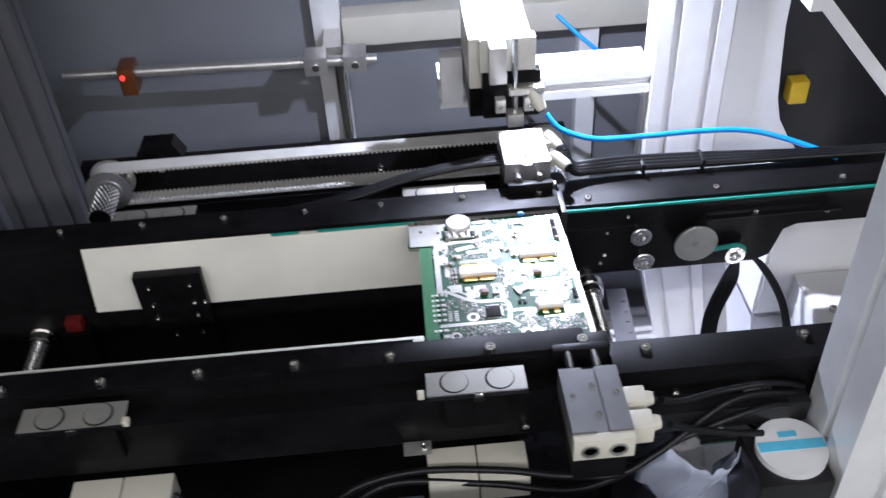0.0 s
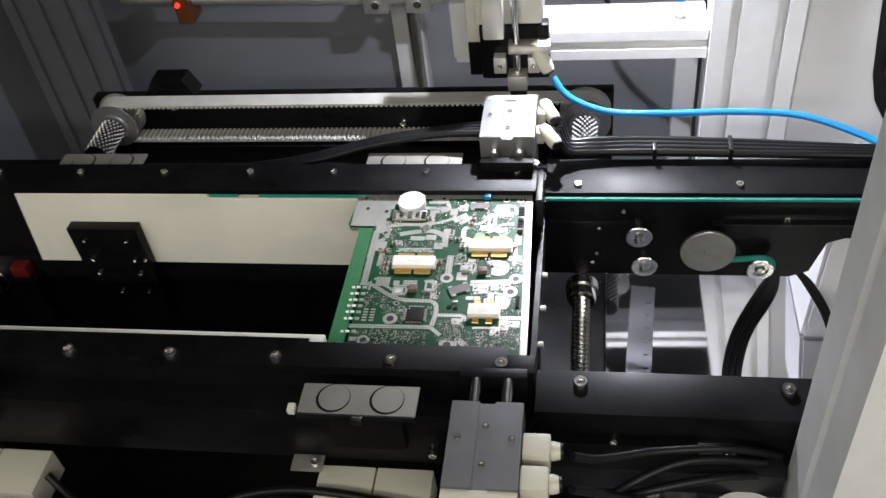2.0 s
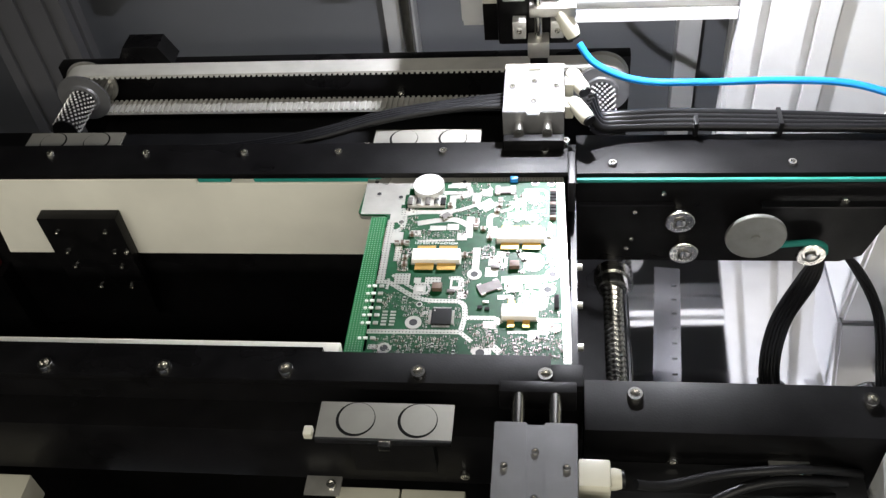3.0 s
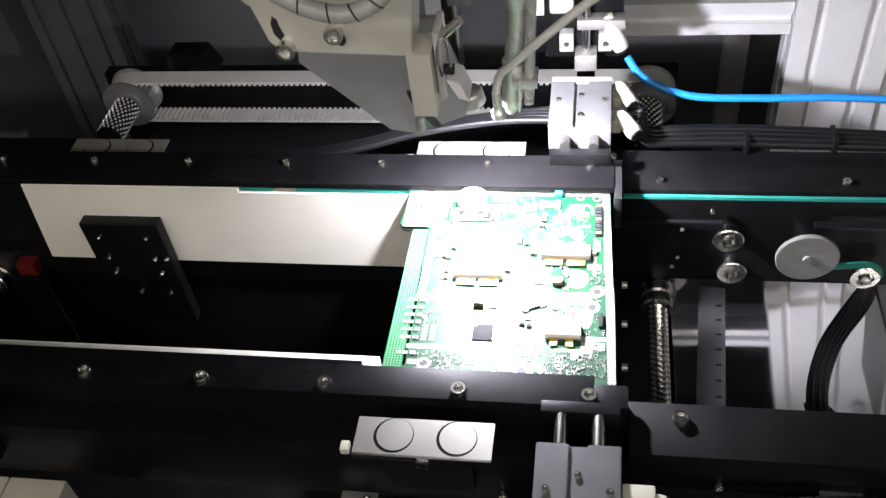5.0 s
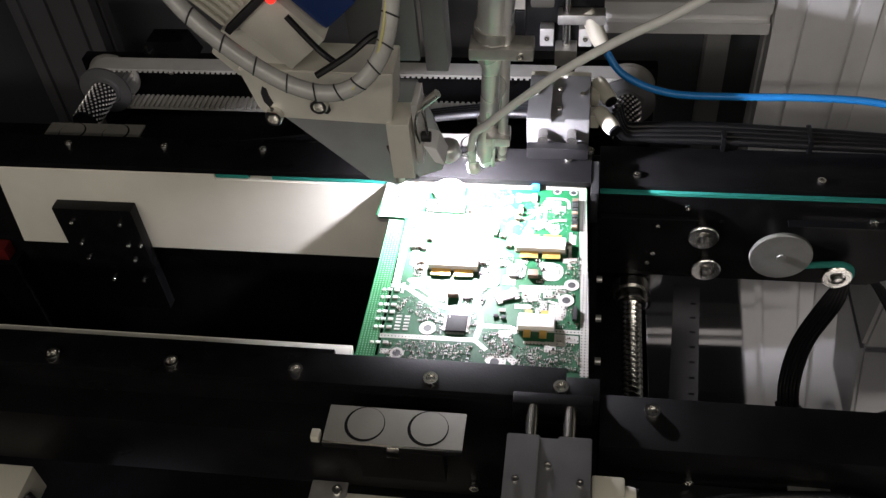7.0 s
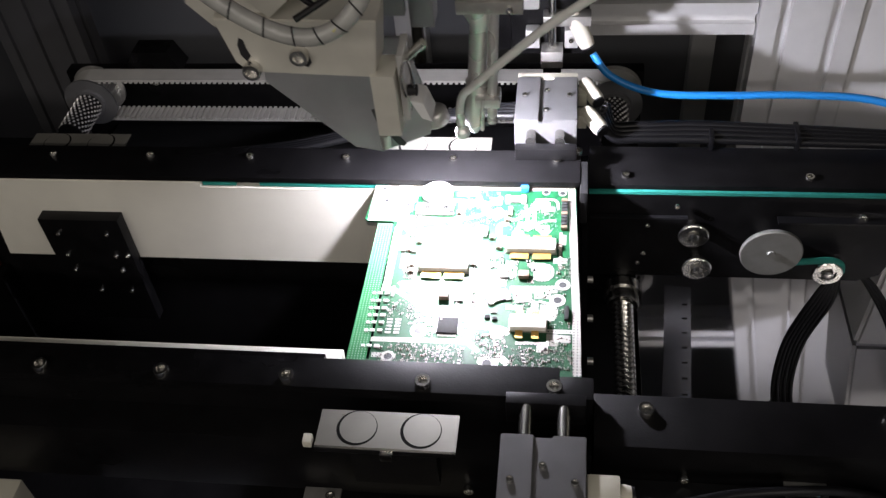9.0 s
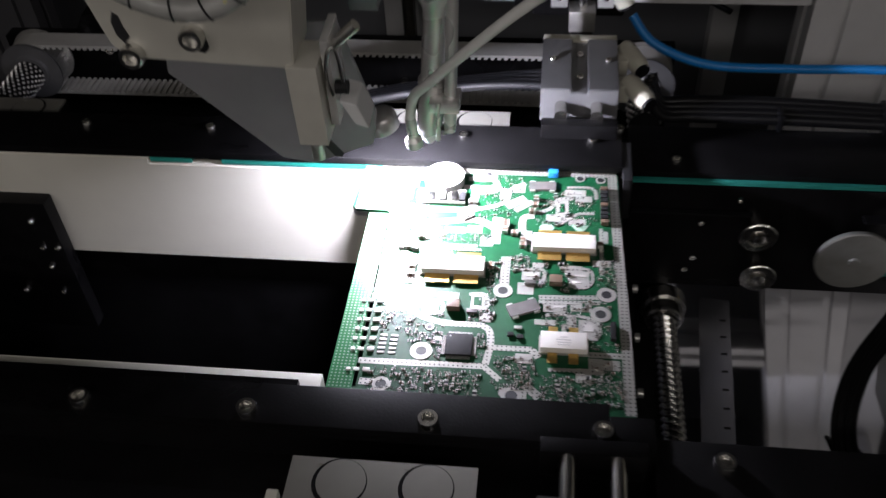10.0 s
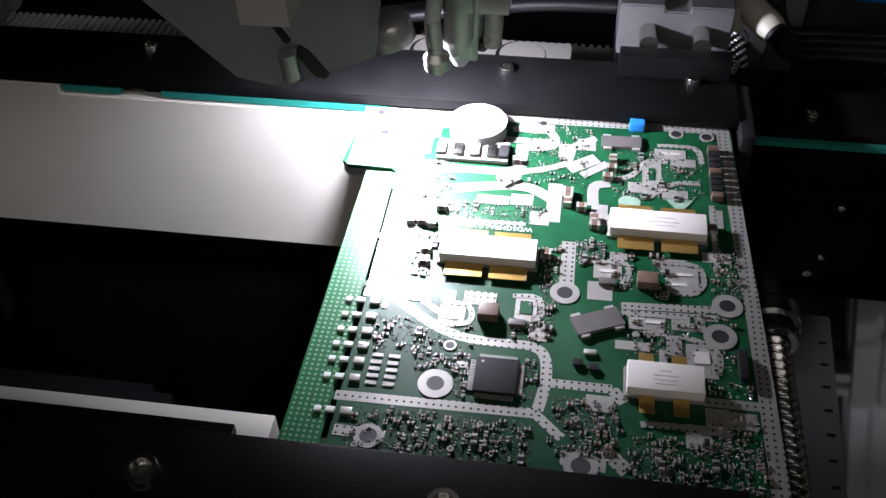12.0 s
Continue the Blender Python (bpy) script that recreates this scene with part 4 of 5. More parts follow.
trace(3.0, [(-20, 70), (-8, 70), (-6, 62), (-18, 60)], TIN)
for p in ((13, 6, 8, 6), (11, -2, 7, 7), (-9, -11, 6, 8), (-5, -20, 5, 5), (-29, -16, 7, 7), (-31, -9, 4, 4), (34, 5, 9, 10), (31, 11, 9, 4)):
    pad(*p)
for p in ((24, -12, 10, 6), (35, -11, 9, 6), (31, -20, 4, 8), (38, -24, 8, 11), (20, -21, 9, 3), (12, -41, 7, 5), (41, -43, 6, 8), (36, -48, 6, 7), (47, -42, 7, 5)):
    pad(*p)
for p in ((32, 62, 10, 5), (26, 52, 6, 11), (36, 58, 8, 4), (23, 44, 9, 5), (33, 42, 8, 4), (4, 54, 11, 5, 35), (5, 64, 6, 6), (10, 30, 5, 9), (-8, 26, 6, 6), (-23, 33, 10, 4)):
    pad(*p)
for p in ((44, 15, 8, 4), (45, 32, 4, 8), (-47, 25, 7, 9), (28, -33, 2, 7), (28, -25, 2, 7), (-22, 47, 8, 3), (-36, 29, 6, 4), (-14, 34, 7, 5), (16, 12, 5, 4), (-2, 60, 4, 7)):
    pad(*p)
for p in ((-40, -8, 9, 8), (-22, -9, 9, 5), (-45, 12, 4, 12), (-24, -33, 3, 2)):
    pad(*p, material=TIN_DOTS)
# looped matching lines and edge strips
for w, pts in ((1.7, [(7, 9), (17, 10), (19, 6), (17, 1)]), (1.7, [(29, 11), (38, 11), (40, 5), (37, 0), (31, 0)]), (1.6, [(-32, -12), (-25, -12), (-24, -18), (-31, -20)]), (1.6, [(-13, -7), (-6, -7), (-5, -14), (-11, -16)]), (2.2, [(17, -9.6), (43, -8.6)]), (1.8, [(20, -17), (29, -16), (30, -22)]), (1.8, [(33, -16), (42, -20), (42, -28)]), (2.0, [(14, 47), (20, 50), (24, 57), (31, 58)]), (1.8, [(28, 66), (40, 66), (42, 58)]), (2.0, [(24, 39), (33, 47), (41, 48)]), (1.8, [(-34, 22), (-12, 23)]), (1.8, [(44, 38), (44, 8)]), (1.6, [(-48, -16), (-48, -8)]), (1.8, [(22, -46), (34, -46), (38, -52)])):
    trace(w, pts)
# screen marks inside larger pads
for x, y, w, h in ((13, 6, 5, 1.2), (34, 7, 6, 1.2), (33, 3, 4, 1.2), (-9, -11, 3.4, 4.6), (-29, -16, 4, 3.6), (26, -12, 5, 1.2), (36, -11, 1.2, 4), (38, -23, 4, 4), (32, 62, 6, 1.2), (26, 51, 2, 6)):
    pad(x, y, w, h, 0, PCB if w < 3.5 else INK, 0.00009)


def ring(x, y, r, hole, plug=True):
    LAYER[0] += 1
    n = 32
    bm = B()
    zt = Z + 0.00006 + 0.0000025 * LAYER[0]
    a = [bm.verts.new(((x + r * math.cos(2 * math.pi * i / n)) * MM, (y + r * math.sin(2 * math.pi * i / n)) * MM, zt)) for i in range(n)]
    o = [bm.verts.new((v.co.x, v.co.y, Z - 0.0002)) for v in a]
    b = [bm.verts.new(((x + hole * math.cos(2 * math.pi * i / n)) * MM, (y + hole * math.sin(2 * math.pi * i / n)) * MM, zt)) for i in range(n)]
    c = [bm.verts.new((v.co.x, v.co.y, Z - 0.0002)) for v in b]
    for i in range(n):
        j = (i + 1) % n
        bm.faces.new((a[i], a[j], b[j], b[i])); bm.faces.new((o[i], o[j], a[j], a[i])); bm.faces.new((b[i], b[j], c[j], c[i]))
    rg = part("ring_pad", bm, TIN, pcb)
    # solid dark disc, paints the shaded inside of an undrilled hole
    bm = B(); cyl(bm, (x * MM, y * MM, Z), (x * MM, y * MM, Z + 0.00006 + 0.0000025 * LAYER[0] - 0.00004), hole * MM, seg=24); part("hole", bm, DARK, rg, "dark disc in place of the shade in a screw hole")


for x, y, r, h in ((-30, -40, 4.6, 2.3), (43.2, -15, 4.4, 2.3), (1.3, -4, 4.2, 2.2), (45.8, -3.6, 4.2, 2.2), (34.3, 73, 2.4, 1.7), (44.2, 72.4, 2.4, 1.7), (-10, 74, 2.2, 1.3), (-46, 38, 2.2, 1.5), (-63, 63, 2.2, 1.4), (-49, 60, 2.2, 1.4), (-44, -58, 3.6, 2.2), (8, -60, 4.2, 2.4), (-66, 74, 2.2, 1.4), (-28, -27, 1.8, 1.2)):
    ring(x, y, r, h)


# power transistors
def transistor(x0, x1, y0, y1, leads, marks):
    bm = B(); box(bm, (x0 - 0.6) * MM, (x1 + 0.6) * MM, y0 * MM, y1 * MM, Z + 0.0001, Z + 0.0010); t = part("transistor", bm, TIN, pcb, "white ceramic power transistor with gold leads")
    bm = B(); box(bm, x0 * MM, x1 * MM, (y0 + 0.2) * MM, (y1 - 0.2) * MM, Z + 0.0011, Z + 0.0043, 0.0004); part("lid", bm, CERAMIC, t)
    for a, b in leads:
        for u, v in ((y0 - 5.2, y0 - 0.05), (y1 + 0.05, y1 + 4.6)):
            bm = B(); box(bm, a * MM, b * MM, u * MM, v * MM, Z + 0.0012, Z + 0.0015); part("lead", bm, GOLD, t, "gold lead")
    cx, cy = (x0 + x1) / 2, (y0 + y1) / 2
    for dx, dy, w, h in marks:
        bm = B(); box(bm, (cx + dx - w / 2) * MM, (cx + dx + w / 2) * MM, (cy + dy - h / 2) * MM, (cy + dy + h / 2) * MM, Z + 0.0043, Z + 0.00437); part("marking", bm, INK, t)


transistor(-35.6, -7.6, 3.2, 12.6, ((-33.5, -22.6), (-20.6, -9.8)), ((2, 1.4, 6, 0.5), (1, -0.4, 10, 0.5), (2, -2, 6, 0.5)))
transistor(13.0, 41.2, 20.0, 29.4, ((15.5, 26.0), (28.2, 38.6)), ((2, 1.4, 6, 0.5), (1, -0.4, 10, 0.5), (2, -2, 6, 0.5)))
transistor(18.4, 37.6, -38.2, -28.8, ((21.5, 25.4), (30.0, 33.9)), ((0, 1.6, 3, 0.5), (0, 0.2, 6, 0.5), (0, -1.2, 6, 0.5), (0, -2.4, 5, 0.5)))

# logic chip with pins
bm = B(); box(bm, -0.0202, -0.0092, -0.0418, -0.0306, Z + 0.0002, Z + 0.0015, 0.0003); ic = part("logic_chip", bm, CHIP, pcb, "square black logic chip")
bm = B()
for k in range(20):
    d = -4.75 + k * 0.5
    for s in (-1, 1):
        cx, cy = -14.7, -36.2
        box(bm, (cx + s * 6.4 - 0.7) * MM, (cx + s * 6.4 + 0.7) * MM, (cy + d - 0.13) * MM, (cy + d + 0.13) * MM, Z + 0.0002, Z + 0.0006)
        box(bm, (cx + d - 0.13) * MM, (cx + d + 0.13) * MM, (cy + s * 6.4 - 0.7) * MM, (cy + s * 6.4 + 0.7) * MM, Z + 0.0002, Z + 0.0006)
part("pins", bm, TIN, ic)
bm = B(); cyl(bm, (-0.0186, -0.0322, Z + 0.0015), (-0.0186, -0.0322, Z + 0.0016), 0.0004, seg=12); part("dot", bm, INK, ic)

# round circulator on top of its tuning board
bm = B(); box(bm, -0.0435, -0.0200, 0.0500, 0.0600, Z + 0.0003, Z + 0.0020, 0.0005); circ = part("circulator", bm, TIN, pcb, "round silver circulator with solder tabs")
bm = B(); cyl(bm, (-0.0315, 0.0665, Z + 0.0003), (-0.0315, 0.0665, Z + 0.0052), 0.0096, seg=40); part("can", bm, WHITE_PAINT, circ)
for k, w in ((1.4, 5), (0, 8), (-1.4, 8)):
    bm = B(); box(bm, (-31.5 - w / 2) * MM, (-31.5 + w / 2) * MM, (66.5 + k - 0.25) * MM, (66.5 + k + 0.25) * MM, Z + 0.0052, Z + 0.00535); part("marking", bm, INK, circ)
for x in (-42, -36.5, -31, -25.5, -21.5):
    bm = B(); box(bm, (x - 1.6) * MM, (x + 1.6) * MM, 0.0508, 0.0568, Z + 0.0020, Z + 0.0034, 0.0004); part("tab", bm, {-42: CHIP_GREY, -36.5: STEEL, -31: CHIP_GREY, -25.5: STEEL}.get(x, CHIP), circ)

# grey hybrid couplers with tinned corner tabs
def hybrid(x, y, w, h, turn):
    t = bpy.data.objects.new("coupler", None)
    c, s = math.cos(math.radians(turn)), math.sin(math.radians(turn))
    def quad(u0, u1, v0, v1): return [((x + c * u - s * v) * MM, (y + s * u + c * v) * MM) for u, v in ((u0, v0), (u1, v0), (u1, v1), (u0, v1))]
    bm = B(); prism(bm, quad(-w / 2, w / 2, -h / 2, h / 2), Z + 0.0002, Z + 0.0014, "z"); t = part("coupler", bm, CHIP_GREY, pcb, "grey hybrid coupler")
    for a in (-1, 1):
        for b in (-1, 1):
            bm = B(); prism(bm, quad(a * w * 0.36 - 1.3, a * w * 0.36 + 1.3, b * h * 0.52 - 0.9, b * h * 0.52 + 0.9), Z + 0.0002, Z + 0.0012, "z"); part("tab", bm, TIN, t)


hybrid(10.6, -14.2, 13.5, 6.4, 24)
hybrid(16.2, 65.5, 13.0, 5.6, 2)
hybrid(-19, 43, 5, 3.5, 40)
for x, y, w, h, z, m, lab in ((-19, -15.2, 5.6, 4.6, 0.0032, CHIP_BROWN, "brown wound coil"), (24, 2.2, 5.6, 4.6, 0.0032, CHIP_BROWN, "brown wound coil"), (21.2, 74.4, 4.8, 3.4, 0.0034, BLUE_PLASTIC, "blue trimmer"), (-11, -17.4, 4.6, 2.2, 0.0014, CHIP_GREY, ""), (13, 1.2, 5.0, 2.4, 0.0014, CHIP_GREY, ""), (48.2, -25, 2.4, 9.5, 0.0022, CHIP, ""), (9, -25, 3.4, 1.6, 0.0010, TIN, ""), (6, -29, 2.6, 2.2, 0.0012, CHIP, ""), (10, -30, 2.6, 2.2, 0.0012, CHIP, "")):
    bm = B(); box(bm, (x - w / 2) * MM, (x + w / 2) * MM, (y - h / 2) * MM, (y + h / 2) * MM, Z + 0.0002, Z + z, 0.0003); part("component", bm, m, pcb, lab)
# row of capacitors along the far edge
for k in range(9):
    y = 41 + k * 2.9
    bm = B(); box(bm, 0.0438, 0.0474, (y - 1.2) * MM, (y + 1.2) * MM, Z + 0.0002, Z + 0.0026, 0.0003); part("capacitor", bm, CHIP_BROWN if k % 4 == 0 else CHIP, pcb)


# chip resistors and capacitors, each with two tinned ends
def chip_mesh(name, l, w, h, body):
    me = bpy.data.meshes.new(name)
    verts, faces, idx = [], [], []
    for a, b, m in ((-l / 2, -l / 4, 1), (-l / 4, l / 4, 0), (l / 4, l / 2, 1)):
        g = 0.00003 if m else 0
        n = len(verts)
        verts += [(x, y, z) for x in (a, b) for y in (-w / 2 - g, w / 2 + g) for z in (0, h + g)]
        for q in ((0, 1, 3, 2), (4, 6, 7, 5), (0, 4, 5, 1), (2, 3, 7, 6), (1, 5, 7, 3)):
            faces.append([n + i for i in q]); idx.append(m)
    me.from_pydata(verts, [], faces)
    me.materials.append(body); me.materials.append(TIN)
    for p, i in zip(me.polygons, idx): p.material_index = i
    return me


C_BROWN = chip_mesh("chip_capacitor", 0.0016, 0.0008, 0.0007, CHIP_BROWN)
C_BLACK = chip_mesh("chip_resistor", 0.0016, 0.0008, 0.0004, CHIP)
C_SMALL = chip_mesh("chip_small", 0.0010, 0.0005, 0.0004, CHIP_BROWN)
C_TINY = chip_mesh("chip_small", 0.0010, 0.0005, 0.0003, CHIP)
C_BIG = chip_mesh("chip_capacitor", 0.0032, 0.0024, 0.0020, CHIP_BROWN)
SOT = chip_mesh("small_chip", 0.0026, 0.0015, 0.0009, CHIP)
for i, y in enumerate((-14, -19.6, -25, -30.2, -35.4, -41, -51.6)):
    bm = B(); box(bm, -0.0592, -0.0574, (y - 0.75) * MM, (y + 0.75) * MM, Z - 0.0001, Z + 0.0008, 0.0001); part("end_pad", bm, SILK, pcb)
    bm = B(); box(bm, -0.0562, -0.0538, (y - 0.75) * MM, (y + 0.75) * MM, Z + 0.0001, Z + 0.0010, 0.0001); part("end_pad", bm, SILK, pcb)
    bm = B(); box(bm, -0.0524, -0.0496, (y - 1.0) * MM, (y + 1.0) * MM, Z + 0.0001, Z + 0.0009, 0.0001); part("jumper", bm, TIN, pcb)
for k in range(5):
    for x in (-46.6, -42.0):
        pad(x, -32.6 - 2.3 * k, 3.0, 1.2)
for x, y in ((0, 38.5), (0, 36), (0, 33.4), (4.4, 31.6), (-46.5, 20), (-43, 20), (-40, 19.5), (13.2, 51.6), (13.6, 56), (-38, 27), (8.4, 27), (8.6, 24), (-40, 3), (-40, 8), (-5, 10), (43.4, 26), (-17, 52), (12, 47)):
    shared("capacitor", C_BIG, pcb, (x * MM, y * MM, Z + 0.0002), (0, 0, math.pi / 2 if (x + y) % 2 > 1 else 0))


# regions crowded with small parts: x0, x1, y0, y1, how many
CROWDS = ((-49, -22, -31, -18, 34), (-50, -4, -62, -49, 92), (-8, -3, -42, -27, 12), (0, 17, -57, -40, 60), (19, 52, -64, -49, 92), (39, 51, -56, -30, 30), (-44, -38, -2, 16, 34), (-26, -20, -44, -29, 14), (-36, -24, -36, -30, 16))
CROWDS2 = ((3, 12, 8, 18, 22), (-6, 0, -10, 14, 22), (42, 50, -1, 18, 26), (-37, -6, 23, 31, 30), (14, 42, 39, 62, 46), (-14, 6, 42, 74, 40), (-46, -36, 30, 50, 20), (18, 48, -28, -8, 50), (-12, -1, -23, -8, 20), (14, 20, -1, 14, 14), (26, 30, -3, 14, 10))
rnd = random.Random(11)
SOLIDS = [(-36.5, -6.5, -3, 18), (12, 42.5, 14, 35), (17.5, 38.5, -44, -24), (-22.5, -7.5, -44, -28.5), (2.5, 18.5, -20, -9), (9, 24, 61, 70), (-45, -19, 54, 81), (-22, -16, -18, -12)]
LINES = [((-55, -10.2), (-47.5, -10.8)), ((-47.5, -10.8), (-39, -16.4)), ((-39, -16.4), (-31.5, -21.2)), ((-31.5, -21.2), (-23, -23.8)), ((-23, -23.8), (-6, -24.6)), ((-6, -24.6), (-2.4, -28)), ((-2.4, -28), (-2, -45)), ((-55, -46.6), (-4, -46)), ((-4, -46), (3, -52.5)), ((-2, -36), (15, -36)), ((17, -6.8), (45, -5.2)), ((1.5, 17), (1.5, -2)), ((38, -37), (52, -37)), ((-52.4, 40), (-52.4, -9)), ((53, 24), (54.2, -66))]
SPOTS = [(-30, -40, 5.2), (43.2, -15, 5.0), (1.3, -4, 4.8), (45.8, -3.6, 4.8), (-28, -27, 2.2)]


def clear(x, y):
    """True where no track, ring pad or large part lies."""
    if any(a < x < b and c < y < d for a, b, c, d in SOLIDS) or any((x - a) ** 2 + (y - b) ** 2 < c * c for a, b, c in SPOTS):
        return False
    p = Vector((x, y))
    for a, b in LINES:
        a, b = Vector(a), Vector(b)
        k = max(0, min(1, (p - a).dot(b - a) / (b - a).length_squared))
        if (p - a - (b - a) * k).length < 2.1:
            return False
    return True


parts_made, rest = 0, []
for x0, x1, y0, y1, n in CROWDS + CROWDS2:
    for k in range(int(n * 1.5)):
        x, y = round(rnd.uniform(x0, x1) / 0.9) * 0.9, round(rnd.uniform(y0, y1) / 0.9) * 0.9
        if not clear(x, y):
            continue
        me = rnd.choice((C_SMALL, C_SMALL, C_TINY, C_TINY, C_BROWN, C_BLACK, SOT) if k % 9 == 0 else (C_SMALL, C_TINY, C_TINY, C_SMALL, C_BROWN, C_BLACK))
        turn = rnd.choice((0, math.pi / 2))
        if parts_made < 290:
            parts_made += 1
            shared("chip", me, pcb, (x * MM, y * MM, Z + 0.0001 + 0.00001 * (k % 9)), (0, 0, turn))
        else:
            rest.append((x, y, turn, me))
# the remaining chips and the scattered solder joints, too small to pick apart
verts, faces, idx = [], [], []
for x, y, turn, me in rest:
    n, c, s = len(verts), math.cos(turn), math.sin(turn)
    verts += [(x * MM + c * v.co.x - s * v.co.y, y * MM + s * v.co.x + c * v.co.y, Z + 0.00012 + v.co.z) for v in me.vertices]
    for p in me.polygons:
        faces.append([n + i for i in p.vertices]); idx.append((1 if p.material_index else (0 if me in (C_SMALL, C_BROWN) else 2)))
me = bpy.data.meshes.new("chip_cluster")
me.from_pydata([Vector(v) - ORIGIN[pcb] for v in verts], [], faces)
for m in (CHIP_BROWN, TIN, CHIP): me.materials.append(m)
for p, i in zip(me.polygons, idx): p.material_index = i
ob = new("chip_cluster", me); ob.parent = pcb; tagged(ob, "many tiny chip components", kind="stuff")
verts, faces = [], []
for x0, x1, y0, y1, n in CROWDS + CROWDS2:
    for k in range(n * 6):
        x, y, w, h = rnd.uniform(x0, x1), rnd.uniform(y0, y1), rnd.uniform(0.25, 0.7), rnd.uniform(0.25, 0.5)
        if not clear(x, y):
            continue
        n0 = len(verts)
        top = 0.00015 + 0.00015 * rnd.random()
        for dz in (0.0, top):
            verts += [((x + a * w * (0.5 if dz == 0 else 0.22)) * MM, (y + b * h * (0.5 if dz == 0 else 0.22)) * MM, dz + 0.005) for a, b in ((-1, -1), (1, -1), (1, 1), (-1, 1))]
        faces += [(n0 + 4, n0 + 5, n0 + 6, n0 + 7)] + [(n0 + i, n0 + (i + 1) % 4, n0 + 4 + (i + 1) % 4, n0 + 4 + i) for i in range(4)]
me = bpy.data.meshes.new("solder_cluster")
me.from_pydata(verts, [], faces); me.materials.append(SOLDER)
ob = new("solder_cluster", me); ob.parent = pcb; tagged(ob, "many tiny tinned solder spots", kind="stuff")
# printed marks
fc_text = bpy.data.curves.new("board_text", "FONT")
fc_text.body, fc_text.size, fc_text.extrude = "WD5GMFA6.0 VER.C01", 0.0026, 0.00003
fc_text.align_x, fc_text.align_y = "CENTER", "CENTER"
fc_text.materials.append(SILK)
ob = new("marking", fc_text); ob.parent = pcb
ob.matrix_basis = pose(-0.0228, 0.0198, 0.0060, 0, 0, 180)
bm = B(); prism(bm, [(0.0190 + 0.0034 * math.cos(math.pi * i / 16), 0.0370 + 0.0027 * math.sin(math.pi * i / 16)) for i in range(32)], Z - 0.0002, Z + 0.00022, "z"); part("marking", bm, PRINT, pcb, "round printed emblem")
bm = B(); prism(bm, [(0.0300, 0.0395), (0.0345, 0.0335), (0.0385, 0.0397)], Z - 0.0002, Z + 0.00025, "z"); part("marking", bm, PRINT, pcb, "pale warning triangle")

# ---- soldering head ----
HEAD0 = Vector((-0.012, 0.078, 0.902))
head = thing("soldering_head", HEAD0, "moving soldering head with camera, iron and white light", "soldering head")
iron = [(0.003, 0.0022), (0.006, 0.0040), (0.008, 0.0052), (0.011, 0.0062), (0.040, 0.0066), (0.041, 0.0052), (0.078, 0.0055), (0.086, 0.0100), (0.26, 0.0105)]
AX = Vector((0.09, 0.0, 1.0)).normalized()
bm = B(); lathe(bm, HEAD0, AX, iron, 28); irn = part("iron", bm, NICKEL, head, "polished steel soldering iron")
bm = B(); lathe(bm, HEAD0 + AX * 0.100, AX, [(0, 0.0112), (0.006, 0.0112)], 28); part("collar", bm, BRUSHED, irn)
bm = B(); cyl(bm, (-0.0035, 0.0745, 0.9165), (-0.0035, 0.0705, 0.9165), 0.0016, seg=14); part("grub_screw", bm, DARK, irn)
bm = B(); cyl(bm, (-0.0005, 0.072, 0.917), (0.0055, 0.072, 1.032), 0.0029, seg=18); part("guide_rod", bm, NICKEL, head, "thin steel guide rod")
bm = B(); box(bm, -0.016, 0.019, 0.066, 0.080, 0.9925, 1.000, 0.0008); clampb = part("rod_clamp", bm, BRUSHED, head)
shared("screw", SCREW_XS, clampb, (0.012, 0.066, 0.996), FRONT)
bm = B(); box(bm, -0.009, 0.005, 0.066, 0.079, 0.931, 0.937, 0.0008); part("rod_clamp", bm, NICKEL, head)
bm = B(); cyl(bm, (-0.006, 0.0695, 0.913), (-0.0045, 0.066, 0.938), 0.0012, seg=12); part("wire_guide", bm, NICKEL, head)
bm = B(); tube(bm, [(-0.0185, 0.0690, 0.918), (-0.0180, 0.0680, 0.930), (-0.0150, 0.0650, 0.942), (-0.008, 0.060, 0.952), (0.012, 0.056, 0.974), (0.036, 0.052, 0.998), (0.066, 0.048, 1.022), (0.095, 0.045, 1.042), (0.14, 0.045, 1.08), (0.16, 0.06, 1.14)], 0.0024, 12); part("wire_hose", bm, CLEAR_TUBE, head, "clear plastic solder wire hose")
bm = B(); lathe(bm, (-0.0175, 0.070, 0.907), (-0.05, -0.08, 1), [(0, 0.0022), (0.002, 0.0042), (0.006, 0.0042), (0.008, 0.0026), (0.020, 0.0026)], 18); part("wire_nozzle", bm, NICKEL, head)
bm = B(); box(bm, -0.040, -0.0275, 0.066, 0.082, 0.985, 1.10, 0.0008); part("back_plate", bm, ALU_GREY, head)
bm = B(); box(bm, -0.13, 0.03, 0.084, 0.094, 1.02, 1.13, 0.001); part("mount_plate", bm, ALU, head, "aluminium mounting plate")
bm = B(); box(bm, -0.085, -0.005, 0.095, 0.16, 1.07, 1.19, 0.002); part("carriage", bm, BLACK, head)
# camera block
bm = B(); prism(bm, [(-0.1325, 1.011), (-0.1265, 0.985), (-0.121, 0.979), (-0.0545, 0.9755), (-0.0505, 1.009)], 0.030, 0.056, "y", 0.0006); blk = part("camera_bracket", bm, ALU, head, "machined aluminium camera bracket")
bm = B(); prism(bm, [(-0.146, 1.018), (-0.1335, 1.003), (-0.131, 1.0125), (-0.105, 1.0115), (-0.110, 1.035), (-0.137, 1.032)], 0.0335, 0.0555, "y", 0.0006); part("bracket_ear", bm, ALU, blk)
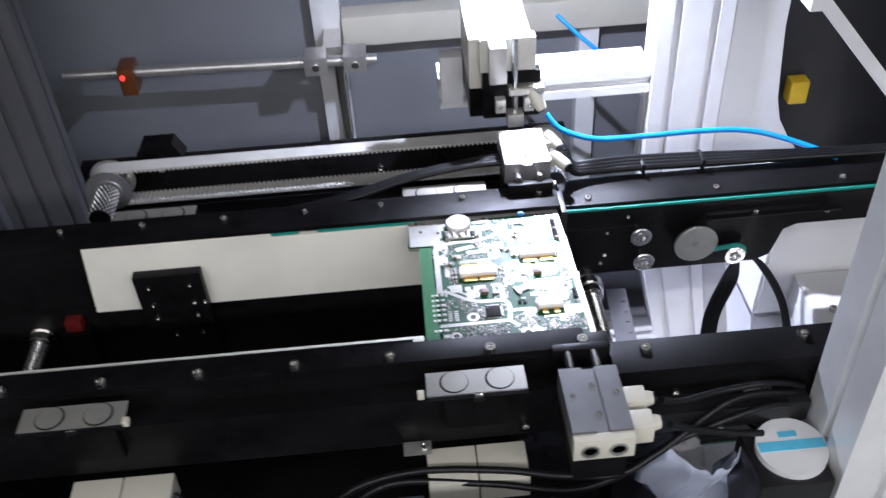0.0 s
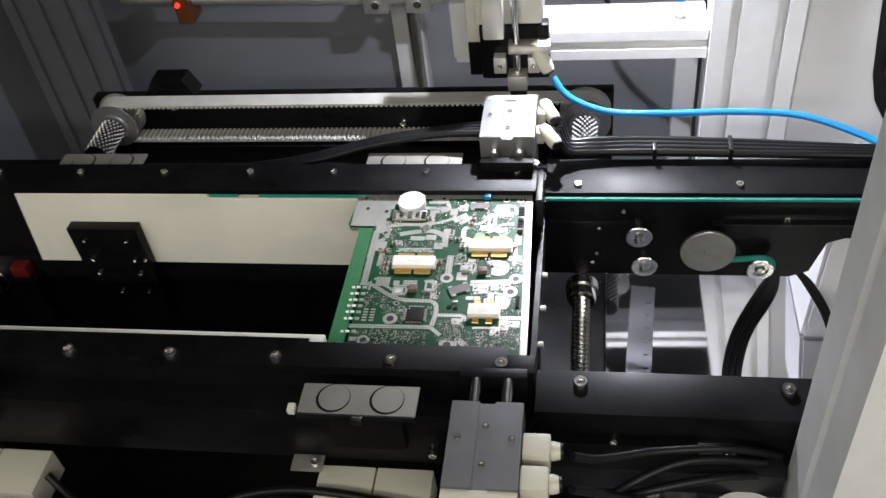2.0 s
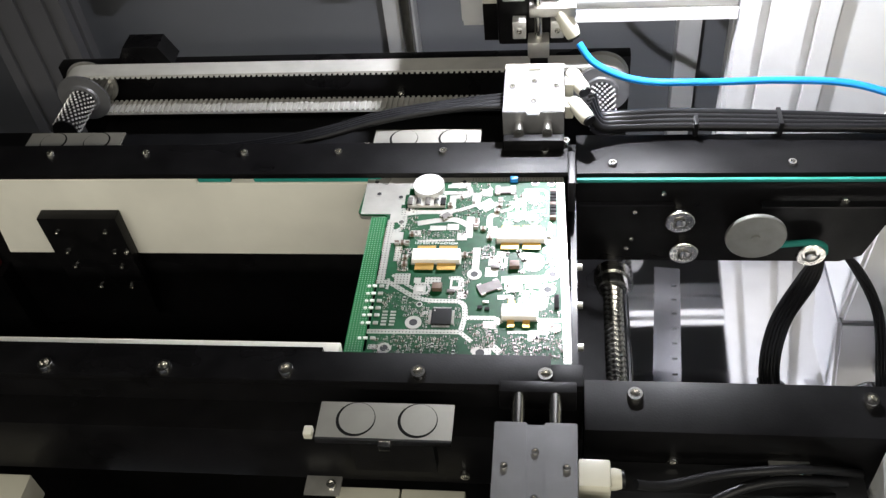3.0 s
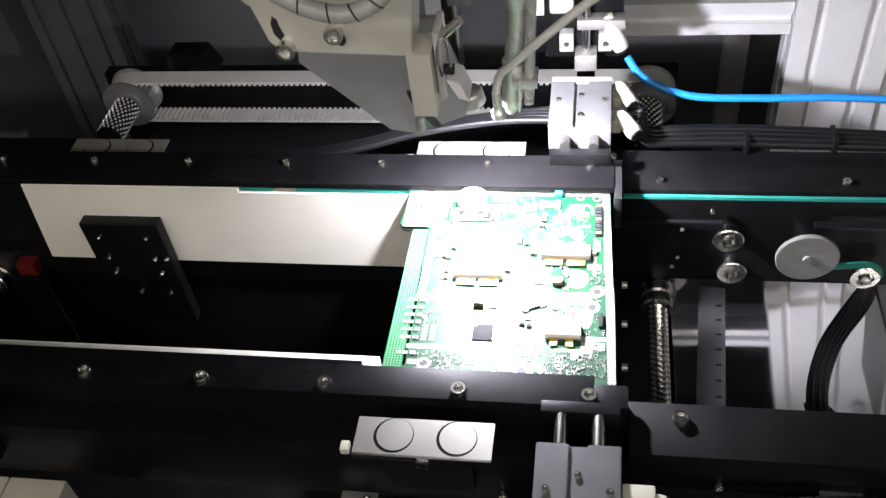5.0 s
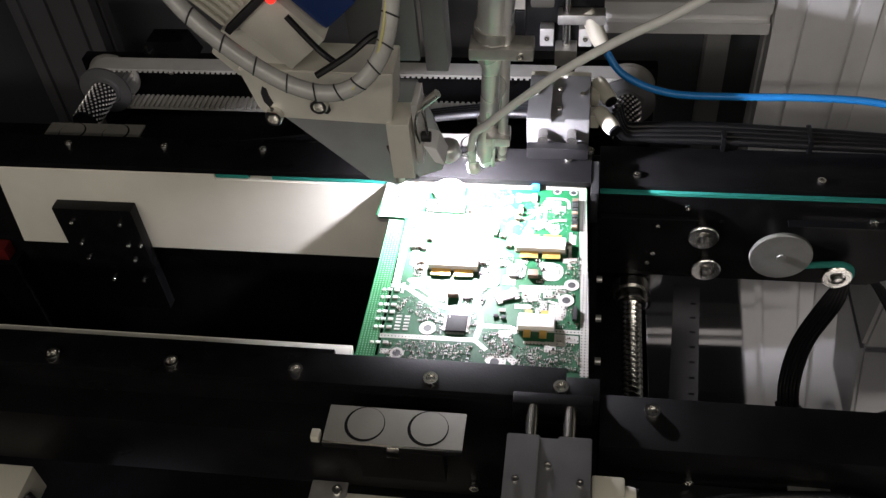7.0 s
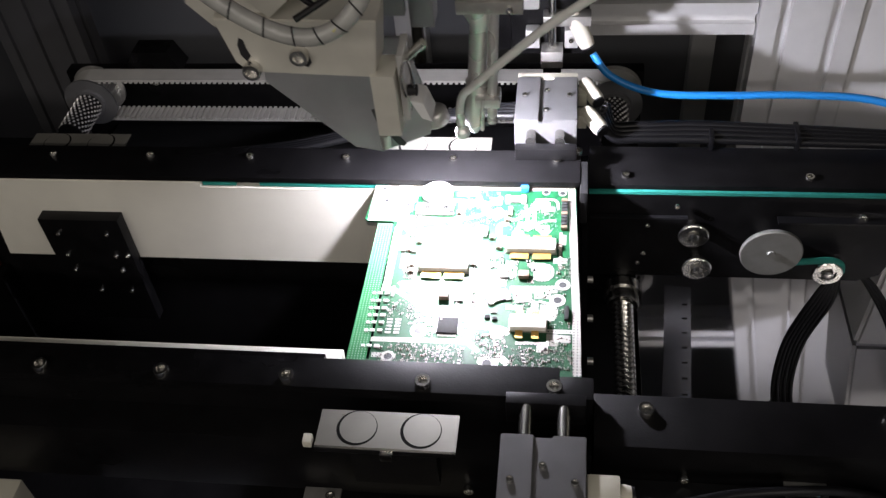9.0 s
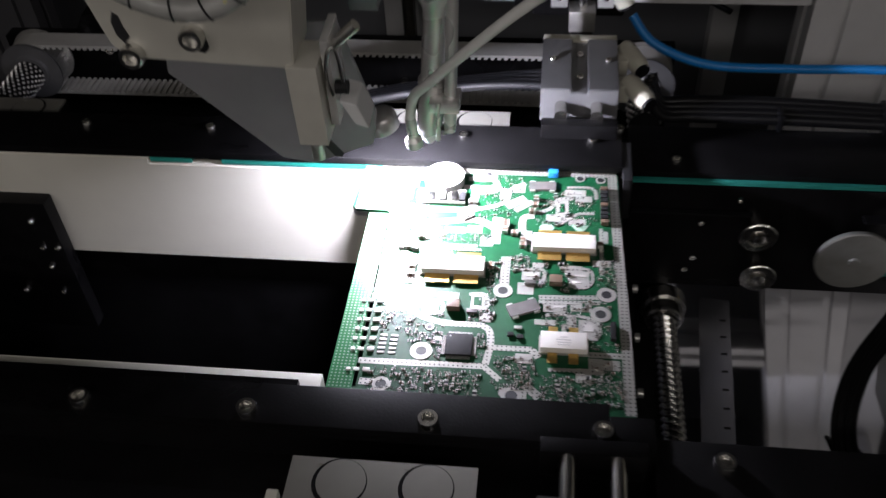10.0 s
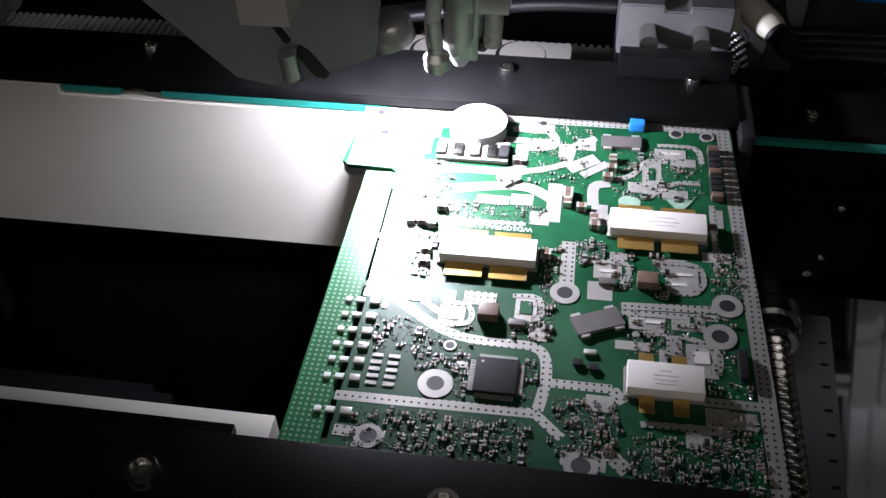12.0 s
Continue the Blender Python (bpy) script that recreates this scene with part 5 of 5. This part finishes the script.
for x, z in ((-0.1180, 0.9815), (-0.0915, 0.9905)):
    shared("screw", SCREW, blk, (x, 0.0302, z), FRONT)
# dark slabs on the solid face, painted shade of two curved slots
for pts in ([(-0.1215, 1.000), (-0.1195, 0.9985), (-0.1190, 0.994), (-0.1175, 0.989), (-0.1200, 0.986), (-0.1225, 0.990), (-0.1230, 0.996)], [(-0.0895, 0.9925), (-0.0870, 0.990), (-0.0865, 0.985), (-0.0885, 0.9825), (-0.0915, 0.9835), (-0.0905, 0.988)]):
    bm = B(); prism(bm, pts, 0.0294, 0.0310, "y"); part("slot", bm, DARK, blk, "dark piece in place of the shade in a curved slot")
bm = B(); prism(bm, [(-0.124, 0.957), (-0.0795, 0.9095), (-0.0640, 0.9065), (-0.0345, 0.9200), (-0.0315, 0.9380), (-0.0440, 0.985), (-0.120, 0.985)], 0.0565, 0.0590, "y", 0.0004); plate = part("light_plate", bm, PLATE_GREY, head, "grey angled sheet plate")
bm = B(); box(bm, -0.0575, -0.0450, 0.028, 0.0475, 0.9385, 0.9775, 0.0006); part("side_block", bm, ALU, head)
bm = B(); box(bm, -0.0440, -0.0405, 0.034, 0.054, 0.945, 0.986, 0.0005); part("side_sheet", bm, NICKEL, head)
bm = B(); prism(bm, [(-0.0400, 0.956), (-0.0330, 0.954), (-0.0290, 0.942), (-0.0345, 0.944)], 0.036, 0.052, "y", 0.0003); part("reflector", bm, WHITE_PAINT, head)
bm = B(); tube(bm, [(-0.041, 0.032, 0.962), (-0.042, 0.030, 0.972), (-0.040, 0.030, 0.984), (-0.037, 0.031, 0.984), (-0.036, 0.032, 0.968)], 0.0008, 8, 5); part("spring_clip", bm, STEEL, head)
bm = B(); cyl(bm, (-0.0395, 0.040, 0.981), (-0.0300, 0.040, 0.990), 0.0024, seg=16); part("thumb_screw", bm, STEEL, head)
bm = B(); cyl(bm, (-0.0400, 0.035, 0.964), (-0.0350, 0.035, 0.964), 0.0030, seg=16); part("thumb_screw", bm, CHIP, head)
bm = B(); cyl(bm, (-0.0600, 0.0520, 0.9145), (-0.0600, 0.0520, 0.9235), 0.0030, seg=18); part("pin", bm, BRUSHED, plate, "steel pin")
# more dark pieces for slot shade, the plate itself is uncut
bm = B(); prism(bm, [(-0.0575, 0.9235), (-0.0545, 0.9215), (-0.0490, 0.9135), (-0.0505, 0.9115), (-0.0540, 0.9125), (-0.0590, 0.9205)], 0.0560, 0.0568, "y"); part("slot", bm, DARK, plate, "dark piece in place of the shade in a curved slot")
bm = B(); tube(bm, [(-0.0655, 0.0563, 0.938), (-0.0635, 0.0563, 0.930), (-0.0605, 0.0563, 0.9245)], 0.0012, 8, 4); part("slot", bm, DARK, plate)
# white light: a lamp behind the angled plate, tipped towards the iron
LAMP = Vector((-0.0340, 0.0790, 0.9125))
lamp_turn = Matrix.Translation(LAMP) @ Matrix.Rotation(radians(-14), 4, "Y") @ Matrix.Translation(-LAMP)
# unseen cup, added to keep the lamp's light pointing down
bm = B(); lathe(bm, LAMP + Vector((0, 0, 0.009)), (0, 0, -1), [(0, 0.0030), (0.001, 0.0065), (0.003, 0.0080), (0.0100, 0.0080), (0.0100, 0.0072), (0.0080, 0.0070)], 28)
bm.transform(lamp_turn); cup = part("lamp_cup", bm, NICKEL, head, "small round cup added to bound the lamp's beam")
bm = B(); cyl(bm, LAMP + Vector((0, 0, -0.0006)), LAMP + Vector((0, 0, 0.0004)), 0.0068, seg=28); bm.transform(lamp_turn); part("led", bm, LED_WHITE, cup, "glaring white light")
# camera with cooling ribs, red light, blue cover
cm = Matrix.Translation((-0.1180, 0.048, 1.0455)) @ Matrix.Rotation(radians(-42), 4, "Y")
bm = B(); box(bm, -0.017, 0.016, -0.018, 0.030, 0.003, 0.075, 0.001); bm.transform(cm); camb = part("camera_body", bm, CREAM, head, "cream ribbed industrial camera")
for k in range(7):
    bm = B(); box(bm, -0.0155 + k * 0.0044, -0.0133 + k * 0.0044, -0.0205, -0.0181, 0.005, 0.073, 0.0004); bm.transform(cm); part("rib", bm, CREAM, camb)
bm = B(); box(bm, -0.018, 0.017, -0.0195, 0.0305, -0.0012, 0.0025, 0.0005); bm.transform(cm); part("seam", bm, DARK, camb)
bm = B(); box(bm, -0.013, 0.015, -0.0170, 0.030, -0.036, -0.0015, 0.001); bm.transform(cm); part("lens_block", bm, ALU, camb)
bm = B(); box(bm, 0.0175, 0.042, -0.014, 0.028, -0.034, 0.040, 0.003); bm.transform(cm); part("blue_cover", bm, NAVY, camb, "dark blue cover")
bm = B(); box(bm, -0.079, -0.0415, 0.060, 0.066, 0.996, 1.10, 0.0008); part("shield_plate", bm, ALU_GREY, head, "plain grey shield plate")
bm = B(); cyl(bm, (-0.1035, 0.0245, 1.0565), (-0.1035, 0.0285, 1.0560), 0.0026, seg=18); part("led", bm, RED_LED, camb, "lit red light")
# cable in spiral wrap
WR = [(-0.160, 0.020, 1.080), (-0.139, 0.006, 1.062), (-0.117, 0.000, 1.043), (-0.094, -0.003, 1.028), (-0.074, -0.003, 1.0225), (-0.058, 0.000, 1.028), (-0.047, 0.006, 1.042), (-0.0425, 0.016, 1.062), (-0.041, 0.03, 1.09)]
bm = B(); tube(bm, WR, 0.0042, 14); wr = part("wrapped_cable", bm, WRAP, head, "cable bundle in clear spiral wrap")
path = smooth_path(WR, 8)
for k in range(4, len(path) - 4, 5):
    d = (path[k + 1] - path[k - 1]).normalized()
    tilt = (d + 0.35 * d.orthogonal().normalized()).normalized()
    bm = B(); q = tilt.to_track_quat("Z", "Y")
    tube(bm, [path[k] + q @ Vector((0.0044 * math.cos(a * math.pi / 9), 0.0044 * math.sin(a * math.pi / 9), 0)) for a in range(15)], 0.00045, 6, 0); part("wrap_edge", bm, DARK, wr)
bm = B(); tube(bm, [(-0.082, 0.006, 1.026), (-0.066, 0.012, 1.034), (-0.056, 0.018, 1.040), (-0.052, 0.020, 1.041)], 0.0018, 8); part("black_lead", bm, RUBBER, head)
bm = B(); tube(bm, [(-0.098, 0.026, 1.046), (-0.084, 0.022, 1.030), (-0.074, 0.016, 1.026)], 0.0016, 8); part("black_lead", bm, RUBBER, head)
bm = B(); tube(bm, [(-0.062, -0.0045, 1.0265), (-0.052, 0.0005, 1.0355), (-0.0465, 0.0055, 1.050), (-0.044, 0.0150, 1.066)], 0.0009, 8); part("yellow_wire", bm, PALE_YELLOW, head)


# the head above is scaled and leaned to fit the camera's view; the camera group is scaled again about the camera's eye,
# a little smaller and further forward
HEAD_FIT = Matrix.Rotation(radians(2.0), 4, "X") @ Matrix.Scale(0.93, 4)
EYE_POINT = Vector((0.059, -0.427, 0.402))
NEAR_FIT = Matrix.Translation(EYE_POINT) @ Matrix.Scale(0.915, 4) @ Matrix.Translation(-EYE_POINT)
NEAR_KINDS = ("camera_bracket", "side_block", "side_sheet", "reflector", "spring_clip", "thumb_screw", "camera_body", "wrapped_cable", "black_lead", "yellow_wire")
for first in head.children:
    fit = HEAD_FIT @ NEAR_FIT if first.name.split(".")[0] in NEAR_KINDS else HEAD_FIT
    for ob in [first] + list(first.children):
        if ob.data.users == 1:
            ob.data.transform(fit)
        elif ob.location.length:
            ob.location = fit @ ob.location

# ---- what moves ----
HEAD_HOME = Vector((-0.0070, 0.0556, 0.9340))
HEAD_PATH = [
    (0.0, 0.100, 0.225, 0.170), (2.7, 0.100, 0.225, 0.170), (3.2, 0.080, 0.110, 0.180), (3.9, 0.010, 0.010, 0.121), (4.3, 0.003, 0.0, 0.089), (4.5, 0.004, 0.0, 0.074), (5.0, 0.004, 0.0, 0.044), (5.5, 0.002, 0.0, 0.009), (6.0, 0.0, 0.0, 0.0),
    (7.2, 0.0, 0.0, 0.0), (8.3, 0.0, 0.0, 0.002), (8.8, 0.004, 0.0, 0.020), (9.0, 0.002, 0.0, 0.026), (9.3, -0.0270, 0.0, 0.0275), (9.5, -0.0270, 0.0, 0.0190), (9.9, -0.0290, 0.0, 0.0), (10.2, -0.0290, 0.0, -0.0005), (12.0, -0.0290, 0.0, -0.0005),
]


def motions():
    walk(head, [(t, pose(HEAD_HOME.x + dx, HEAD_HOME.y + dy, HEAD_HOME.z + dz)) for t, dx, dy, dz in HEAD_PATH])


motions()
